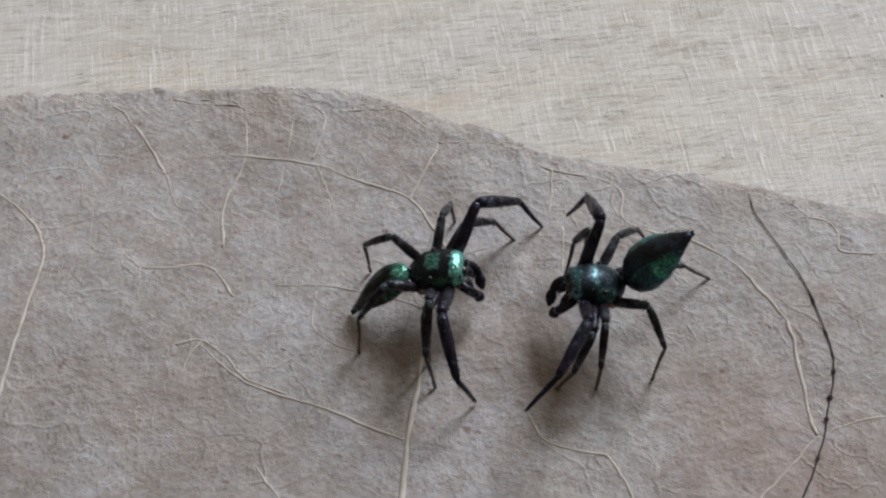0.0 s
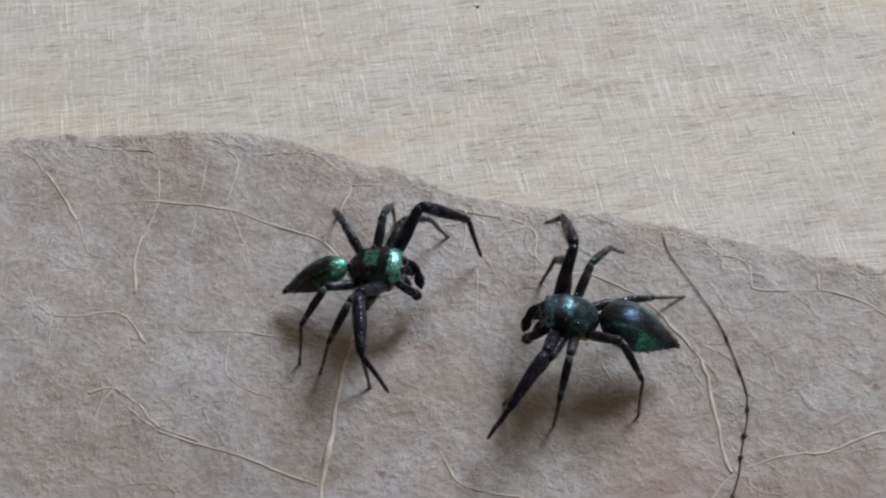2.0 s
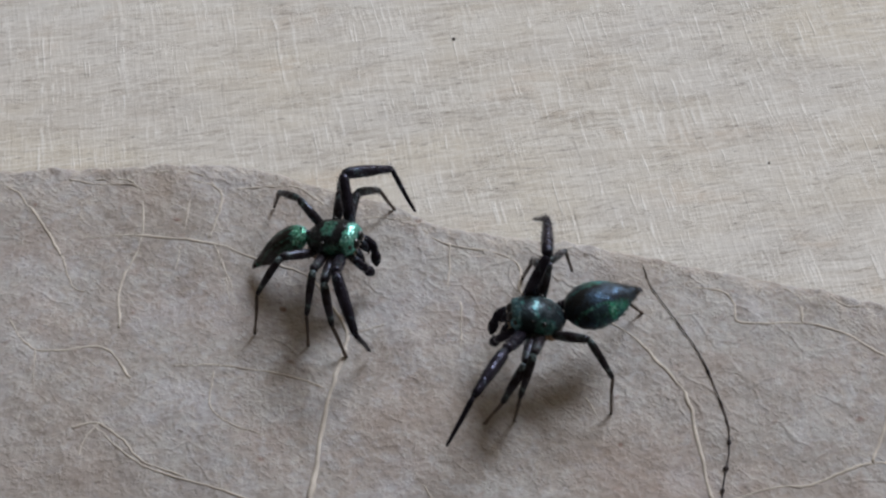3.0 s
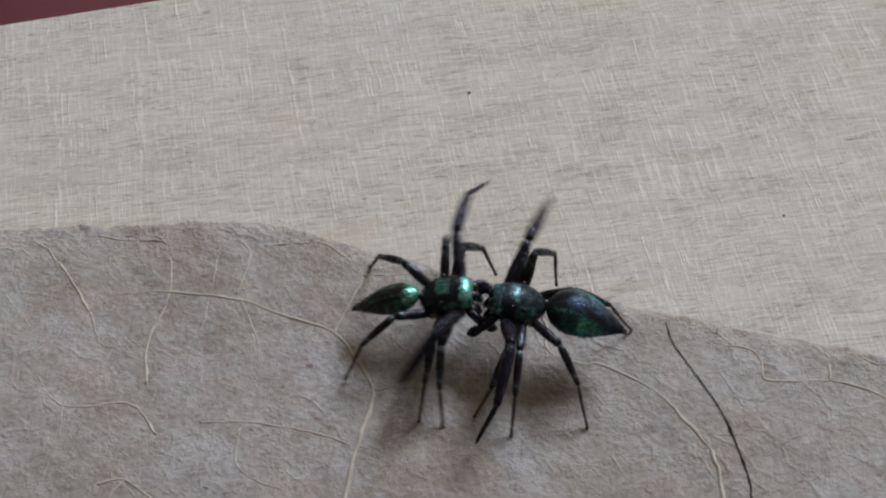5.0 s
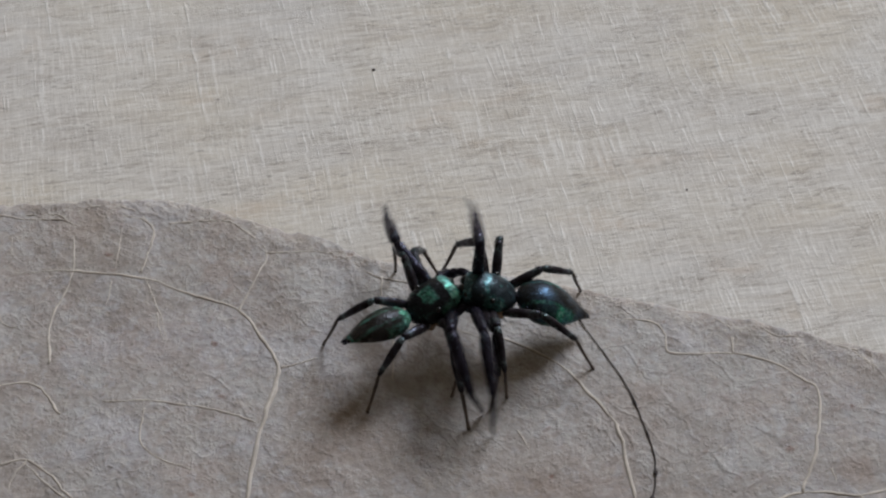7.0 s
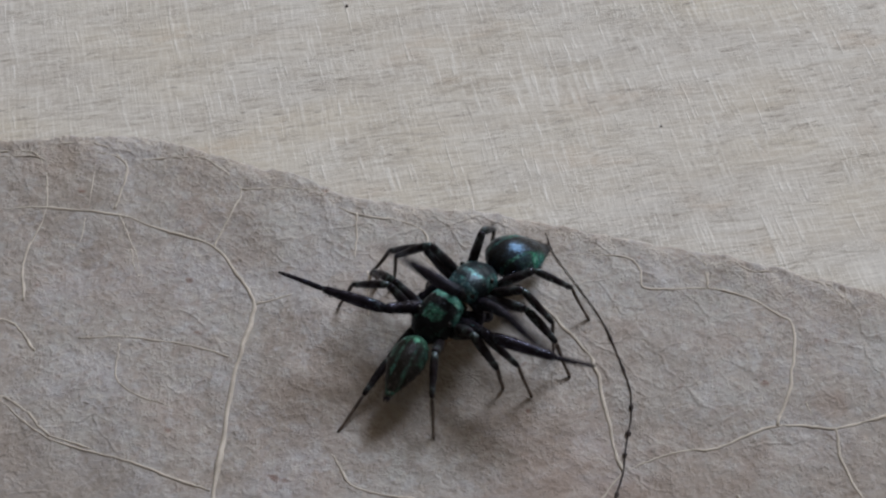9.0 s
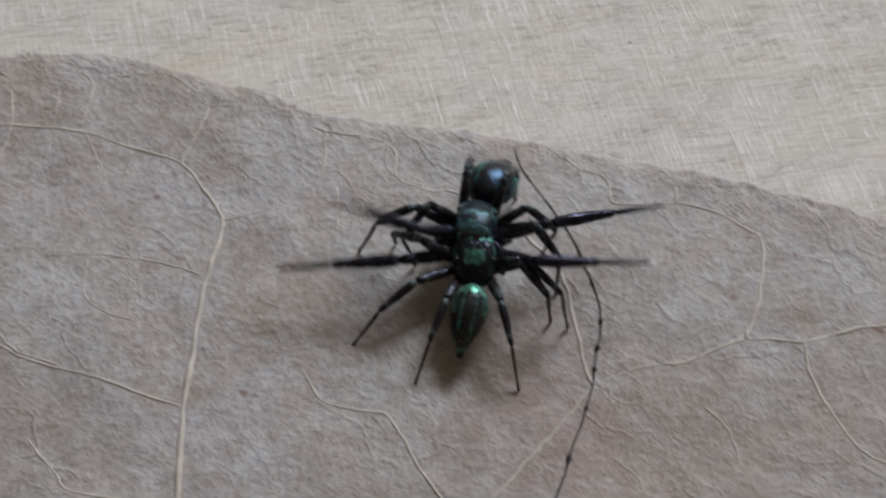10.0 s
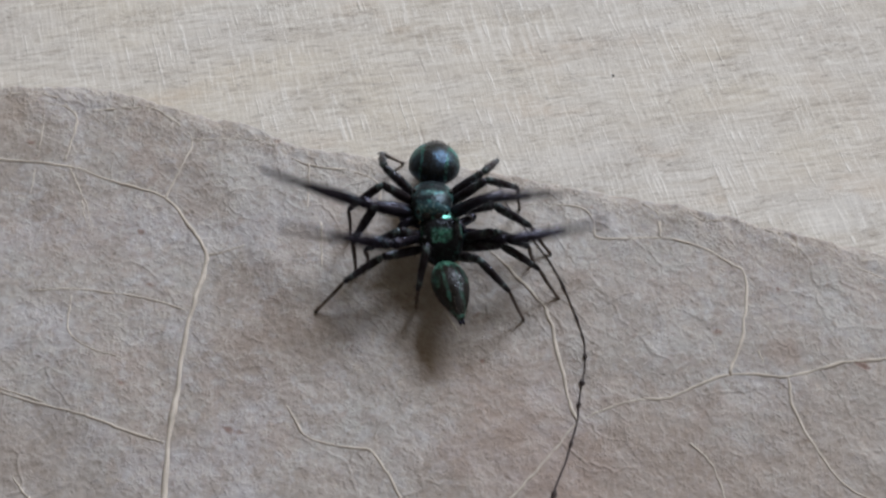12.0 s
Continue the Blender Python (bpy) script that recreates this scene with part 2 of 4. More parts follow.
def scale_material(name, dark, shine, cover, bands=(), rough=0.34, stripes=(), gloss=None, spec=0.10, tilt=0.5):
    """Black spider cuticle with shining scales lying in bands across it, in stripes along it and in flecks between them."""
    m = Mat(name, rough=rough, spec=spec)
    along, side = m.axis(0), m.calc("ABSOLUTE", m.axis(1))
    wave = m.calc("MULTIPLY", m.calc("SUBTRACT", m.noise(2.4, 4, 0.65), 0.5), 0.8)
    along, side = m.calc("ADD", along, wave), m.calc("ADD", side, m.calc("MULTIPLY", wave, 0.35))
    mask = 0.0
    for lo, hi, amount, half in bands:
        soft = 0.10
        band = m.calc("MULTIPLY", m.ramp(along, lo - soft, lo + soft), m.ramp(along, hi - soft, hi + soft, 1, 0))
        near, far = (amount, 0) if half > 0 else (0, amount)        # a negative half width: outside of it
        band = m.calc("MULTIPLY", band, m.ramp(side, abs(half) - 0.15, abs(half) + 0.15, near, far))
        mask = m.calc("MAXIMUM", mask, band)
    for at, wide, amount in stripes:
        line = m.ramp(m.calc("ABSOLUTE", m.calc("SUBTRACT", side, at)), wide * 0.5, wide, 1, 0)
        mask = m.calc("MAXIMUM", mask, m.calc("MULTIPLY", line, amount))
    flecks = m.ramp(m.noise(1.9, 3, 0.65, w=9.0), 0.52, 0.66)
    mask = m.calc("MAXIMUM", mask, m.calc("MULTIPLY", flecks, cover))
    cell = m.node("ShaderNodeTexVoronoi")
    m.put(cell.inputs["Vector"], m.co)
    cell.inputs["Scale"].default_value = 13.0
    chance, hue = m.axis(0, cell.outputs["Color"]), m.axis(1, cell.outputs["Color"])
    patches = m.ramp(m.noise(2.6, 4, 0.7, w=17.0), 0.40, 0.60, 0.04, 1)       # rubbed and crowded places
    lit = m.calc("MULTIPLY", m.calc("MULTIPLY", mask, m.calc("MAXIMUM", patches, m.calc("MULTIPLY", mask, 0.6))), m.ramp(chance, 0.1, 0.6, 0.45, 1))
    tint = m.mix(m.ramp(m.noise(1.2, 2, w=6.0), 0.40, 0.60), shine[0], shine[1])
    tint = m.mix(m.ramp(hue, 0.55, 1.0, 0, 0.75), tint, shine[2])
    m.bump(m.calc("ADD", m.cells(9.0), m.noise(2.2, 3, 0.6, w=33.0)), 0.02, 0.6)
    # every scale lies at a slant of its own
    slant = m.node("ShaderNodeVectorMath", operation="MULTIPLY_ADD")
    m.put(slant.inputs[0], cell.outputs["Color"])
    slant.inputs[1].default_value = (tilt, tilt, tilt)
    shift = m.node("ShaderNodeVectorMath", operation="SUBTRACT")
    m.put(shift.inputs[0], m.b.inputs["Normal"].links[0].from_socket)
    shift.inputs[1].default_value = (tilt / 2, tilt / 2, tilt / 2)
    m.put(slant.inputs[2], shift.outputs["Vector"])
    unit = m.node("ShaderNodeVectorMath", operation="NORMALIZE")
    m.put(unit.inputs[0], slant.outputs["Vector"])
    m.put(m.b.inputs["Normal"], unit.outputs["Vector"])
    if gloss:       # the shine comes and goes in patches where scales are rubbed off
        m.put(m.b.inputs["Specular IOR Level"], m.ramp(m.noise(1.3, 4, 0.65, w=27.0), 0.40, 0.60, 0.15 * spec, spec))
        m.b.inputs["Specular Tint"].default_value = (*gloss, 1)
    return m.set(base_color=m.mix(lit, dark, tint), metallic=m.ramp(lit, 0.1, 0.6, 0, 0.6))


def plain_material(name, a, b, scale=2.0, rough=0.4, metal=0.0, bump=0.02):
    m = Mat(name, rough=rough, metal=metal)
    if bump:
        m.bump(m.noise(scale * 4, 3), bump, 0.6)
    return m.set(base_color=m.mix(m.ramp(m.noise(scale, 4), 0.35, 0.65), a, b))


LAMINATE, LEAF = board_material(), leaf_material()
VEIN = vein_material("pale_vein", (0.57, 0.52, 0.46), (0.43, 0.385, 0.335))
FAINT_VEIN = vein_material("faint_vein", (0.53, 0.48, 0.425), (0.41, 0.365, 0.32))
FIBRE = plain_material("dark_fibre", (0.016, 0.011, 0.013), (0.04, 0.027, 0.026), 1.6, 0.75)
MAROON = plain_material("maroon_paint", (0.085, 0.016, 0.024), (0.12, 0.022, 0.032), 0.05, 0.4)
SPECK = plain_material("dark_speck", (0.06, 0.05, 0.045), (0.1, 0.08, 0.07), 4, 0.8)
EYE = plain_material("eye_gloss", (0.004, 0.004, 0.005), (0.006, 0.006, 0.008), 2, 0.3, 0, 0)
GREEN = ((0.20, 0.62, 0.52), (0.12, 0.42, 0.28), (0.48, 0.86, 0.74))
BLUE = ((0.07, 0.30, 0.30), (0.06, 0.36, 0.22), (0.40, 0.80, 0.70))
MINT = ((0.13, 0.31, 0.37), (0.09, 0.36, 0.31), (0.52, 0.74, 0.76))
STEEL = ((0.20, 0.24, 0.38), (0.15, 0.30, 0.34), (0.55, 0.66, 0.72))
BLACK = scale_material("black_cuticle", (0.013, 0.011, 0.016), STEEL, 0.42, rough=0.27, gloss=(0.60, 0.62, 1.0), spec=0.5, tilt=0.3)
LEG = scale_material("ringed_black_leg", (0.019, 0.015, 0.017), ((0.22, 0.28, 0.31), (0.16, 0.26, 0.25), (0.52, 0.64, 0.64)), 0.48, ((-0.1, 0.22, 0.6, 2), (1.55, 1.82, 0.4, 2)), rough=0.30, gloss=(0.62, 0.70, 1.0), spec=0.45, tilt=0.3)
BROWN = plain_material("brown_cuticle", (0.035, 0.026, 0.024), (0.135, 0.102, 0.086), 0.9, 0.5)
PAD = plain_material("black_claw_tuft", (0.010, 0.009, 0.010), (0.022, 0.019, 0.019), 3.0, 0.8)
PALE_HAIR = plain_material("pale_hair", (0.36, 0.29, 0.22), (0.52, 0.45, 0.37), 2.0, 0.6, 0, 0)
TAN = plain_material("tan_cuticle", (0.20, 0.13, 0.08), (0.36, 0.27, 0.19), 1.5, 0.55)
HEAD_A = scale_material("green_banded_carapace", (0.011, 0.011, 0.012), GREEN, 0.10, ((0.78, 1.5, 0.95, 2), (-0.42, 0.16, 0.5, 0.44), (-0.1, 1.0, 0.5, -0.86)), rough=0.24, gloss=(0.6, 0.75, 1.0), spec=0.35, tilt=0.3)
ABDOMEN_A = scale_material("green_striped_abdomen", (0.014, 0.012, 0.010), GREEN, 0.0, ((-0.55, -0.02, 1.0, 2), (-1.6, -0.45, 0.25, -0.58), (-3.4, -3.15, 0.6, 0.3)), stripes=((0.30, 0.10, 0.2),), rough=0.34, gloss=(0.75, 0.82, 0.95), spec=0.3, tilt=0.12)
HEAD_R = scale_material("blue_grey_carapace", (0.015, 0.020, 0.024), MINT, 0.36, ((0.88, 1.5, 0.7, 2), (0.05, 0.36, 0.6, 0.62), (-0.75, 0.2, 0.6, -0.64)), rough=0.36, gloss=(0.55, 0.80, 1.0), spec=0.35, tilt=0.12)
ABDOMEN_R = scale_material("green_flanked_abdomen", (0.014, 0.013, 0.012), BLUE, 0.04, ((-2.9, -1.7, 0.85, -0.58), (-1.8, -0.9, 0.3, -0.8)), stripes=((0.60, 0.10, 0.3),), rough=0.36, gloss=(0.24, 0.56, 1.0), spec=0.8, tilt=0.12)


# ---- building helpers ----
def part(name, bm, material, parent=None, label="", smooth=True):
    me = bpy.data.meshes.new(name)
    bm.normal_update()
    bm.to_mesh(me)
    bm.free()
    me.materials.append(material)
    for p in me.polygons:
        p.use_smooth = smooth
    ob = new(name, me)
    if parent:
        ob.parent = parent
    return tagged(ob, label)


def smooth_rows(rows, t):
    """A value between rows of (t, a, b, ...), gliding without overshoot."""
    if t <= rows[0][0]:
        return list(rows[0][1:])
    if t >= rows[-1][0]:
        return list(rows[-1][1:])
    i = max(k for k in range(len(rows)) if rows[k][0] <= t)
    h = [rows[k + 1][0] - rows[k][0] for k in range(len(rows) - 1)]
    out = []
    for c in range(1, len(rows[0])):
        def slope(k):
            if k == 0 or k == len(rows) - 1:
                return 0.0
            a, b = (rows[k][c] - rows[k - 1][c]) / h[k - 1], (rows[k + 1][c] - rows[k][c]) / h[k]
            return 0.0 if a * b <= 0 else 2 * a * b / (a + b)
        u = (t - rows[i][0]) / h[i]
        p, q = rows[i][c], rows[i + 1][c]
        out.append(p * (1 + 2 * u) * (1 - u) ** 2 + slope(i) * h[i] * u * (1 - u) ** 2 + q * u * u * (3 - 2 * u) - slope(i + 1) * h[i] * u * u * (1 - u))
    return out


def loft(stations, n=18, power=2.0, mm=MM, caps=True):
    """A closed body along x: stations of (x, half width, half height up, half height down, mid z), in millimetres."""
    bm = bmesh.new()
    rings = []
    for x, w, hu, hd, zc in stations:
        ring = []
        for k in range(n):
            a = 2 * math.pi * k / n
            c, s = math.cos(a), math.sin(a)
            e = 2 / power
            y = w * math.copysign(abs(c) ** e, c)
            z = (hu if s > 0 else hd) * math.copysign(abs(s) ** e, s) + zc
            ring.append(bm.verts.new((x * mm, y * mm, z * mm)))
        rings.append(ring)
    for a, b in zip(rings, rings[1:]):
        for k in range(n):
            bm.faces.new((a[k], a[(k + 1) % n], b[(k + 1) % n], b[k]))
    if caps:
        bm.faces.new(rings[0][::-1])
        bm.faces.new(rings[-1])
    bmesh.ops.recalc_face_normals(bm, faces=bm.faces)
    return bm


def catmull(points, steps=6):
    """Points along a smooth curve through the given ones."""
    pts = [Vector(p) for p in points]
    pts = [pts[0] * 2 - pts[1]] + pts + [pts[-1] * 2 - pts[-2]]
    out = []
    for i in range(1, len(pts) - 2):
        a, b, c, d = pts[i - 1:i + 3]
        for s in range(steps):
            u = s / steps
            out.append(0.5 * (2 * b + (c - a) * u + (2 * a - 5 * b + 4 * c - d) * u * u + (3 * b - a - 3 * c + d) * u ** 3))
    return out + [pts[-2]]


def tube(points, radius, n=8, flat=1.0):
    """A tube through points in metres; radius(u) in metres."""
    bm = bmesh.new()
    rings = []
    for i, p in enumerate(points):
        way = (points[min(i + 1, len(points) - 1)] - points[max(i - 1, 0)]).normalized()
        side = way.cross(Vector((0, 0, 1)))
        side = side.normalized() if side.length > 1e-6 else Vector((1, 0, 0))
        top = side.cross(way)
        r = radius(i / (len(points) - 1))
        rings.append([bm.verts.new(p + side * (r * math.cos(2 * math.pi * k / n)) + top * (r * flat * math.sin(2 * math.pi * k / n))) for k in range(n)])
    for a, b in zip(rings, rings[1:]):
        for k in range(n):
            bm.faces.new((a[k], a[(k + 1) % n], b[(k + 1) % n], b[k]))
    bm.faces.new(rings[0][::-1]), bm.faces.new(rings[-1])
    bmesh.ops.recalc_face_normals(bm, faces=bm.faces)
    return bm


def slab(x0, x1, y0, y1, z0, z1, bevel):
    bm = bmesh.new()
    bmesh.ops.create_cube(bm, size=1)
    for v in bm.verts:
        v.co = ((x0 + x1) / 2 + v.co.x * (x1 - x0), (y0 + y1) / 2 + v.co.y * (y1 - y0), (z0 + z1) / 2 + v.co.z * (z1 - z0))
    bmesh.ops.bevel(bm, geom=bm.edges[:], offset=bevel, segments=3, affect="EDGES")
    return bm


# ---- the board and what it lies on ----
BOARD_TOP, BOARD_TURN = -0.0008, 14.2
table = tagged(part("tabletop", slab(-0.26, 0.26, -0.2, 0.2, -0.048, -0.0188, 0.002), MAROON, None, smooth=False), "dark red painted tabletop under the pale board", "tabletop", kind="structure")
board = tagged(part("board", slab(-0.16, 0.16, -0.12, 0.0, BOARD_TOP - 0.018, BOARD_TOP, 0.0007), LAMINATE, None, smooth=False), "pale beige laminate board with a wood and linen print", "board", kind="structure")
board.matrix_world = pose(-0.0220, 0.0189, 0, 0, 0, BOARD_TURN)
for x, y, size in ((0.0, 11.8, 0.11), (16.0, 2.9, 0.08)):
    bm = bmesh.new()
    bmesh.ops.create_icosphere(bm, subdivisions=2, radius=size * MM)
    for v in bm.verts:
        v.co = v.co * (0.8 + 0.5 * noise.noise(v.co * 9000)) * 1.0
        v.co.z *= 0.45
    speck = part("dust_speck", bm, SPECK)
    speck.location = (x * MM, y * MM, BOARD_TOP + 0.00004)
    tagged(speck, "tiny dark speck of dirt on the pale board", "speck", "specks on the board")


# ---- the leaf ----
TOP_EDGE = [(-58, -13), (-46, -5), (-36, -0.9), (-27.2, 0.7), (-21, 1.35), (-18.6, 1.45), (-15.4, 1.6), (-12.6, 1.8), (-9.8, 1.65), (-8.2, 1.2), (-6.9, 0.6), (-5.6, 0.05), (-4.0, -0.45), (-2.8, -0.7),
            (-1.4, -1.55), (0.2, -2.35), (2.7, -2.8), (4.6, -3.1), (7, -3.45), (10, -4.2), (13, -4.95), (17.2, -5.95), (20, -6.8), (25, -8.6), (28.1, -9.7), (38, -15), (50, -27)]


def leaf_z(x, y):
    """Height of the leaf's upper side in millimetres."""
    z = 0.16 * noise.noise((x / 9.0, y / 9.0, 1.7)) + 0.10 * noise.noise((x / 2.6, y / 2.6, 5.1)) + 0.035 * noise.noise((x / 1.0, y / 1.0, 2.1))
    out = max(0.0, (abs(x) - 30) / 14, (-28 - y) / 16)
    return z - 0.52 * min(1.0, out) ** 2


def rim_z(x, k):
    """How the shrunken rim droops and crinkles, k rows in from the edge."""
    return -0.22 * math.exp(-k / 1.4) + 0.20 * math.exp(-k / 5.0) * noise.noise((x * 1.3, k * 0.25, 7)) + 0.10 * math.exp(-k / 7.0) * noise.noise((x * 3.1, k * 0.6, 17))


def leaf():
    top = catmull([(x, y, 0) for x, y in TOP_EDGE], 16)
    nv, bm = 150, bmesh.new()
    upper, lower, rims = [], [], []
    x0, x1 = top[0].x, top[-1].x
    for p in top:
        u = (p.x - x0) / (x1 - x0)
        low = top[0].y * (1 - u) + top[-1].y * u - 43 * math.sin(math.pi * u) ** 0.7 - 0.5
        rag = 0.20 * noise.noise((p.x * 0.9, 0, 3)) + 0.10 * noise.noise((p.x * 2.3, 2, 3))
        cu, cl = [], []
        for k in range(nv + 1):
            v = (k / nv) ** 1.25
            y = (p.y + rag) * (1 - v) + low * v
            z = leaf_z(p.x, y) + rim_z(p.x, k)
            cu.append(bm.verts.new((p.x * MM, y * MM, z * MM)))
            rims += [math.exp(-max(0.0, p.y - y) / 1.6)] * 2
            cl.append(bm.verts.new((p.x * MM, y * MM, (z - 0.15) * MM)))
        upper.append(cu), lower.append(cl)
    m = len(top)
    for i in range(m - 1):
        for k in range(nv):
            bm.faces.new((upper[i][k], upper[i][k + 1], upper[i + 1][k + 1], upper[i + 1][k]))
            bm.faces.new((lower[i][k], lower[i + 1][k], lower[i + 1][k + 1], lower[i][k + 1]))
        bm.faces.new((upper[i][0], upper[i + 1][0], lower[i + 1][0], lower[i][0]))
        bm.faces.new((upper[i][nv], lower[i][nv], lower[i + 1][nv], upper[i + 1][nv]))
    for i in (0, m - 1):
        for k in range(nv):
            bm.faces.new((upper[i][k], lower[i][k], lower[i][k + 1], upper[i][k + 1]))
    bmesh.ops.recalc_face_normals(bm, faces=bm.faces)
    root = tagged(new("dry_leaf"), "dry grey-brown fallen leaf with raised pale veins", "leaf")
    blade = part("blade", bm, LEAF, root)
    rim = blade.data.attributes.new("rim", "FLOAT", "POINT")
    rim.data.foreach_set("value", rims)

    def edge_y(x):
        for (xa, ya), (xb, yb) in zip(TOP_EDGE, TOP_EDGE[1:]):
            if xa <= x <= xb:
                return ya + (yb - ya) * (x - xa) / (xb - xa)
        return 9.0

    def vein(points, r0, r1, mat=VEIN, label=""):
        pts = catmull([(x, y, 0) for x, y in points], 12)
        pts = [p + Vector((0.07 * noise.noise((p.x * 1.1, p.y * 1.1, 9)) + 0.05 * noise.noise((p.x * 3, p.y * 3, 19)), 0.07 * noise.noise((p.x * 1.1, p.y * 1.1, 4)) + 0.05 * noise.noise((p.x * 3, p.y * 3, 14)), 0)) for p in pts]
        pts = [p for p in pts if p.y < edge_y(p.x) - 0.35]         # nothing reaches past the rim
        pts = [Vector((p.x, p.y, leaf_z(p.x, p.y) + rim_z(p.x, 150 * (max(0.0, edge_y(p.x) - p.y) / 43) ** 0.8) - 0.008 - 0.02 * math.exp(-(edge_y(p.x) - p.y) / 1.3) + 0.025 * noise.noise((p.x * 0.8, p.y * 0.8, 12)))) * MM for p in pts]
        part("vein", tube(pts, lambda u: 1.0 * (r0 * (1 - u) + r1 * u) * (0.85 + 0.5 * noise.noise((u * 19, r0 * 99, 2))) * min(1.0, 0.25 + 9 * (1 - u)) * MM, 8, 0.68), mat, root, label)

    vein([(-5.6, -42), (-5.9, -32), (-6.0, -24.8), (-5.9, -19.8), (-5.6, -16.9), (-5.2, -13.2), (-4.5, -10.0), (-4.4, -9.0), (-5.1, -7.5), (-6.4, -5.6), (-8.3, -4.7), (-11.0, -3.6), (-14.5, -3.1), (-17.5, -3.2)], 0.17, 0.06, VEIN, "raised pale main vein")
    vein([(-6.4, -5.6), (-5.7, -3.7), (-5.2, -2.1), (-6.0, -0.8)], 0.07, 0.04)
    vein([(-6.0, -19.2), (-8.7, -18.1), (-10.1, -17.5), (-13.2, -16.4), (-15.7, -14.2)], 0.09, 0.05, FAINT_VEIN)
    vein([(-6.1, -24.5), (-7.5, -23.9), (-10.3, -23.3), (-11.1, -22.4), (-12.4, -20.6)], 0.09, 0.05)
    vein([(11.9, -18.4), (11.6, -17.2), (11.2, -13.2), (10.7, -11.9), (8.8, -9.2), (6.5, -7.5), (5.2, -7.3), (3.75, -6.6), (3.7, -4.9), (2.4, -4.0), (0.4, -3.7), (-0.8, -2.8), (-1.8, -1.8)], 0.11, 0.045, VEIN, "raised pale side vein")
    vein([(19.0, -16.2), (20.1, -13.4), (20.6, -10.7), (20.0, -9.9), (18.8, -8.9), (16.9, -8.3), (14.0, -8.3), (13.8, -7.2), (13.1, -6.3), (10.4, -6.2)], 0.10, 0.05)
    vein([(16.9, -8.3), (17.0, -6.9), (16.2, -6.1)], 0.06, 0.04)
    vein([(33, -15.2), (26.9, -15.4), (23.8, -15.8), (21.6, -16.4), (19.0, -16.2), (16.2, -17.3), (14.5, -17.5), (11.9, -18.4)], 0.11, 0.06, VEIN)
    vein([(21.6, -16.4), (21.6, -18.1), (22.2, -20.2), (23.3, -22.2), (25.3, -23.2), (31, -25)], 0.09, 0.05)
    vein([(8, -33), (6.6, -28), (5.3, -24.8), (4.0, -22.3), (2.9, -20.0), (1.96, -19.7), (0.1, -19.1), (-0.85, -17.4)], 0.09, 0.075, FAINT_VEIN)
    vein([(-11.0, -3.6), (-10.2, -5.6), (-9.6, -7.5)], 0.06, 0.03, FAINT_VEIN)
    vein([(32, -13), (27.8, -11.2), (25.6, -10.1), (23.6, -9.4)], 0.08, 0.04)
    vein([(3, -30), (7.0, -24.3), (8.9, -22.1), (10.5, -20.2), (11.9, -18.4)], 0.09, 0.06, FAINT_VEIN)
    vein([(-18.3, -4.3), (-18.7, -3.6), (-19.6, -2.1), (-20.4, -1.0), (-20.9, -0.3), (-21.7, 0.3), (-22.5, 0.4), (-23.3, 0.3)], 0.09, 0.05)
    vein([(-15.0, -8.8), (-15.2, -6.1), (-14.5, -3.1), (-15.2, 0.3), (-17.8, 0.6)], 0.08, 0.04)
    vein([(-11.2, -3.2), (-10.9, -0.3), (-12.7, 0.7)], 0.06, 0.04)
    vein([(-14.2, -11.7), (-15.6, -10.0), (-18.7, -10.1), (-20.4, -8.0)], 0.08, 0.05)
    vein([(-18.7, -10.1), (-18.5, -12.4)], 0.05, 0.03, FAINT_VEIN)
    vein([(-24.4, -30), (-24.0, -17.1), (-23.6, -12.4), (-23.5, -8.8), (-26.0, -5.9), (-30, -4)], 0.12, 0.07, VEIN)
    vein([(0.4, -3.6), (0.4, -5.2), (0.3, -6.4)], 0.07, 0.04)
    vein([(0.9, -7.2), (0.9, -8.6), (0.9, -9.8)], 0.07, 0.04)
    vein([(-12.3, -11.0), (-10.1, -10.9), (-6.7, -11.6), (-5.3, -12.3)], 0.05, 0.07, FAINT_VEIN)
    vein([(16.7, -19.8), (17.5, -20.9), (17.9, -22.9)], 0.07, 0.05, FAINT_VEIN)
    vein([(22.3, -7.9), (22.9, -8.6), (23.6, -9.4)], 0.05, 0.07)
    vein([(-18.2, -4.4), (-17.8, -5.5), (-17.4, -6.3), (-16.6, -6.6)], 0.06, 0.03, FAINT_VEIN)
    vein([(-22.4, -3.4), (-21.6, -4.4), (-20.9, -5.4)], 0.06, 0.04, FAINT_VEIN)
    vein([(-10.4, -11.3), (-10.5, -12.6), (-10.4, -13.4), (-9.2, -14.3), (-7.6, -14.9)], 0.06, 0.04, FAINT_VEIN)
    vein([(-16.5, -14.5), (-15.4, -14.2), (-14.3, -15.0), (-13.2, -16.2), (-11.0, -17.1)], 0.08, 0.06, FAINT_VEIN)
    vein([(-15.4, -14.2), (-15.9, -15.2), (-16.0, -16.0)], 0.05, 0.03, FAINT_VEIN)
    vein([(-4.3, -9.1), (-3.4, -8.8), (-2.6, -8.5)], 0.08, 0.04, FAINT_VEIN)
    vein([(-10.3, -5.7), (-10.1, -6.6), (-9.8, -7.4)], 0.05, 0.03, FAINT_VEIN)
    vein([(-12.6, -3.8), (-12.6, -4.5), (-12.7, -5.3)], 0.05, 0.03, FAINT_VEIN)
    vein([(-12.4, -0.3), (-12.4, -1.8), (-12.5, -3.1)], 0.05, 0.04, FAINT_VEIN)
    vein([(-22.1, -0.4), (-21.1, -1.4)], 0.05, 0.03, FAINT_VEIN)
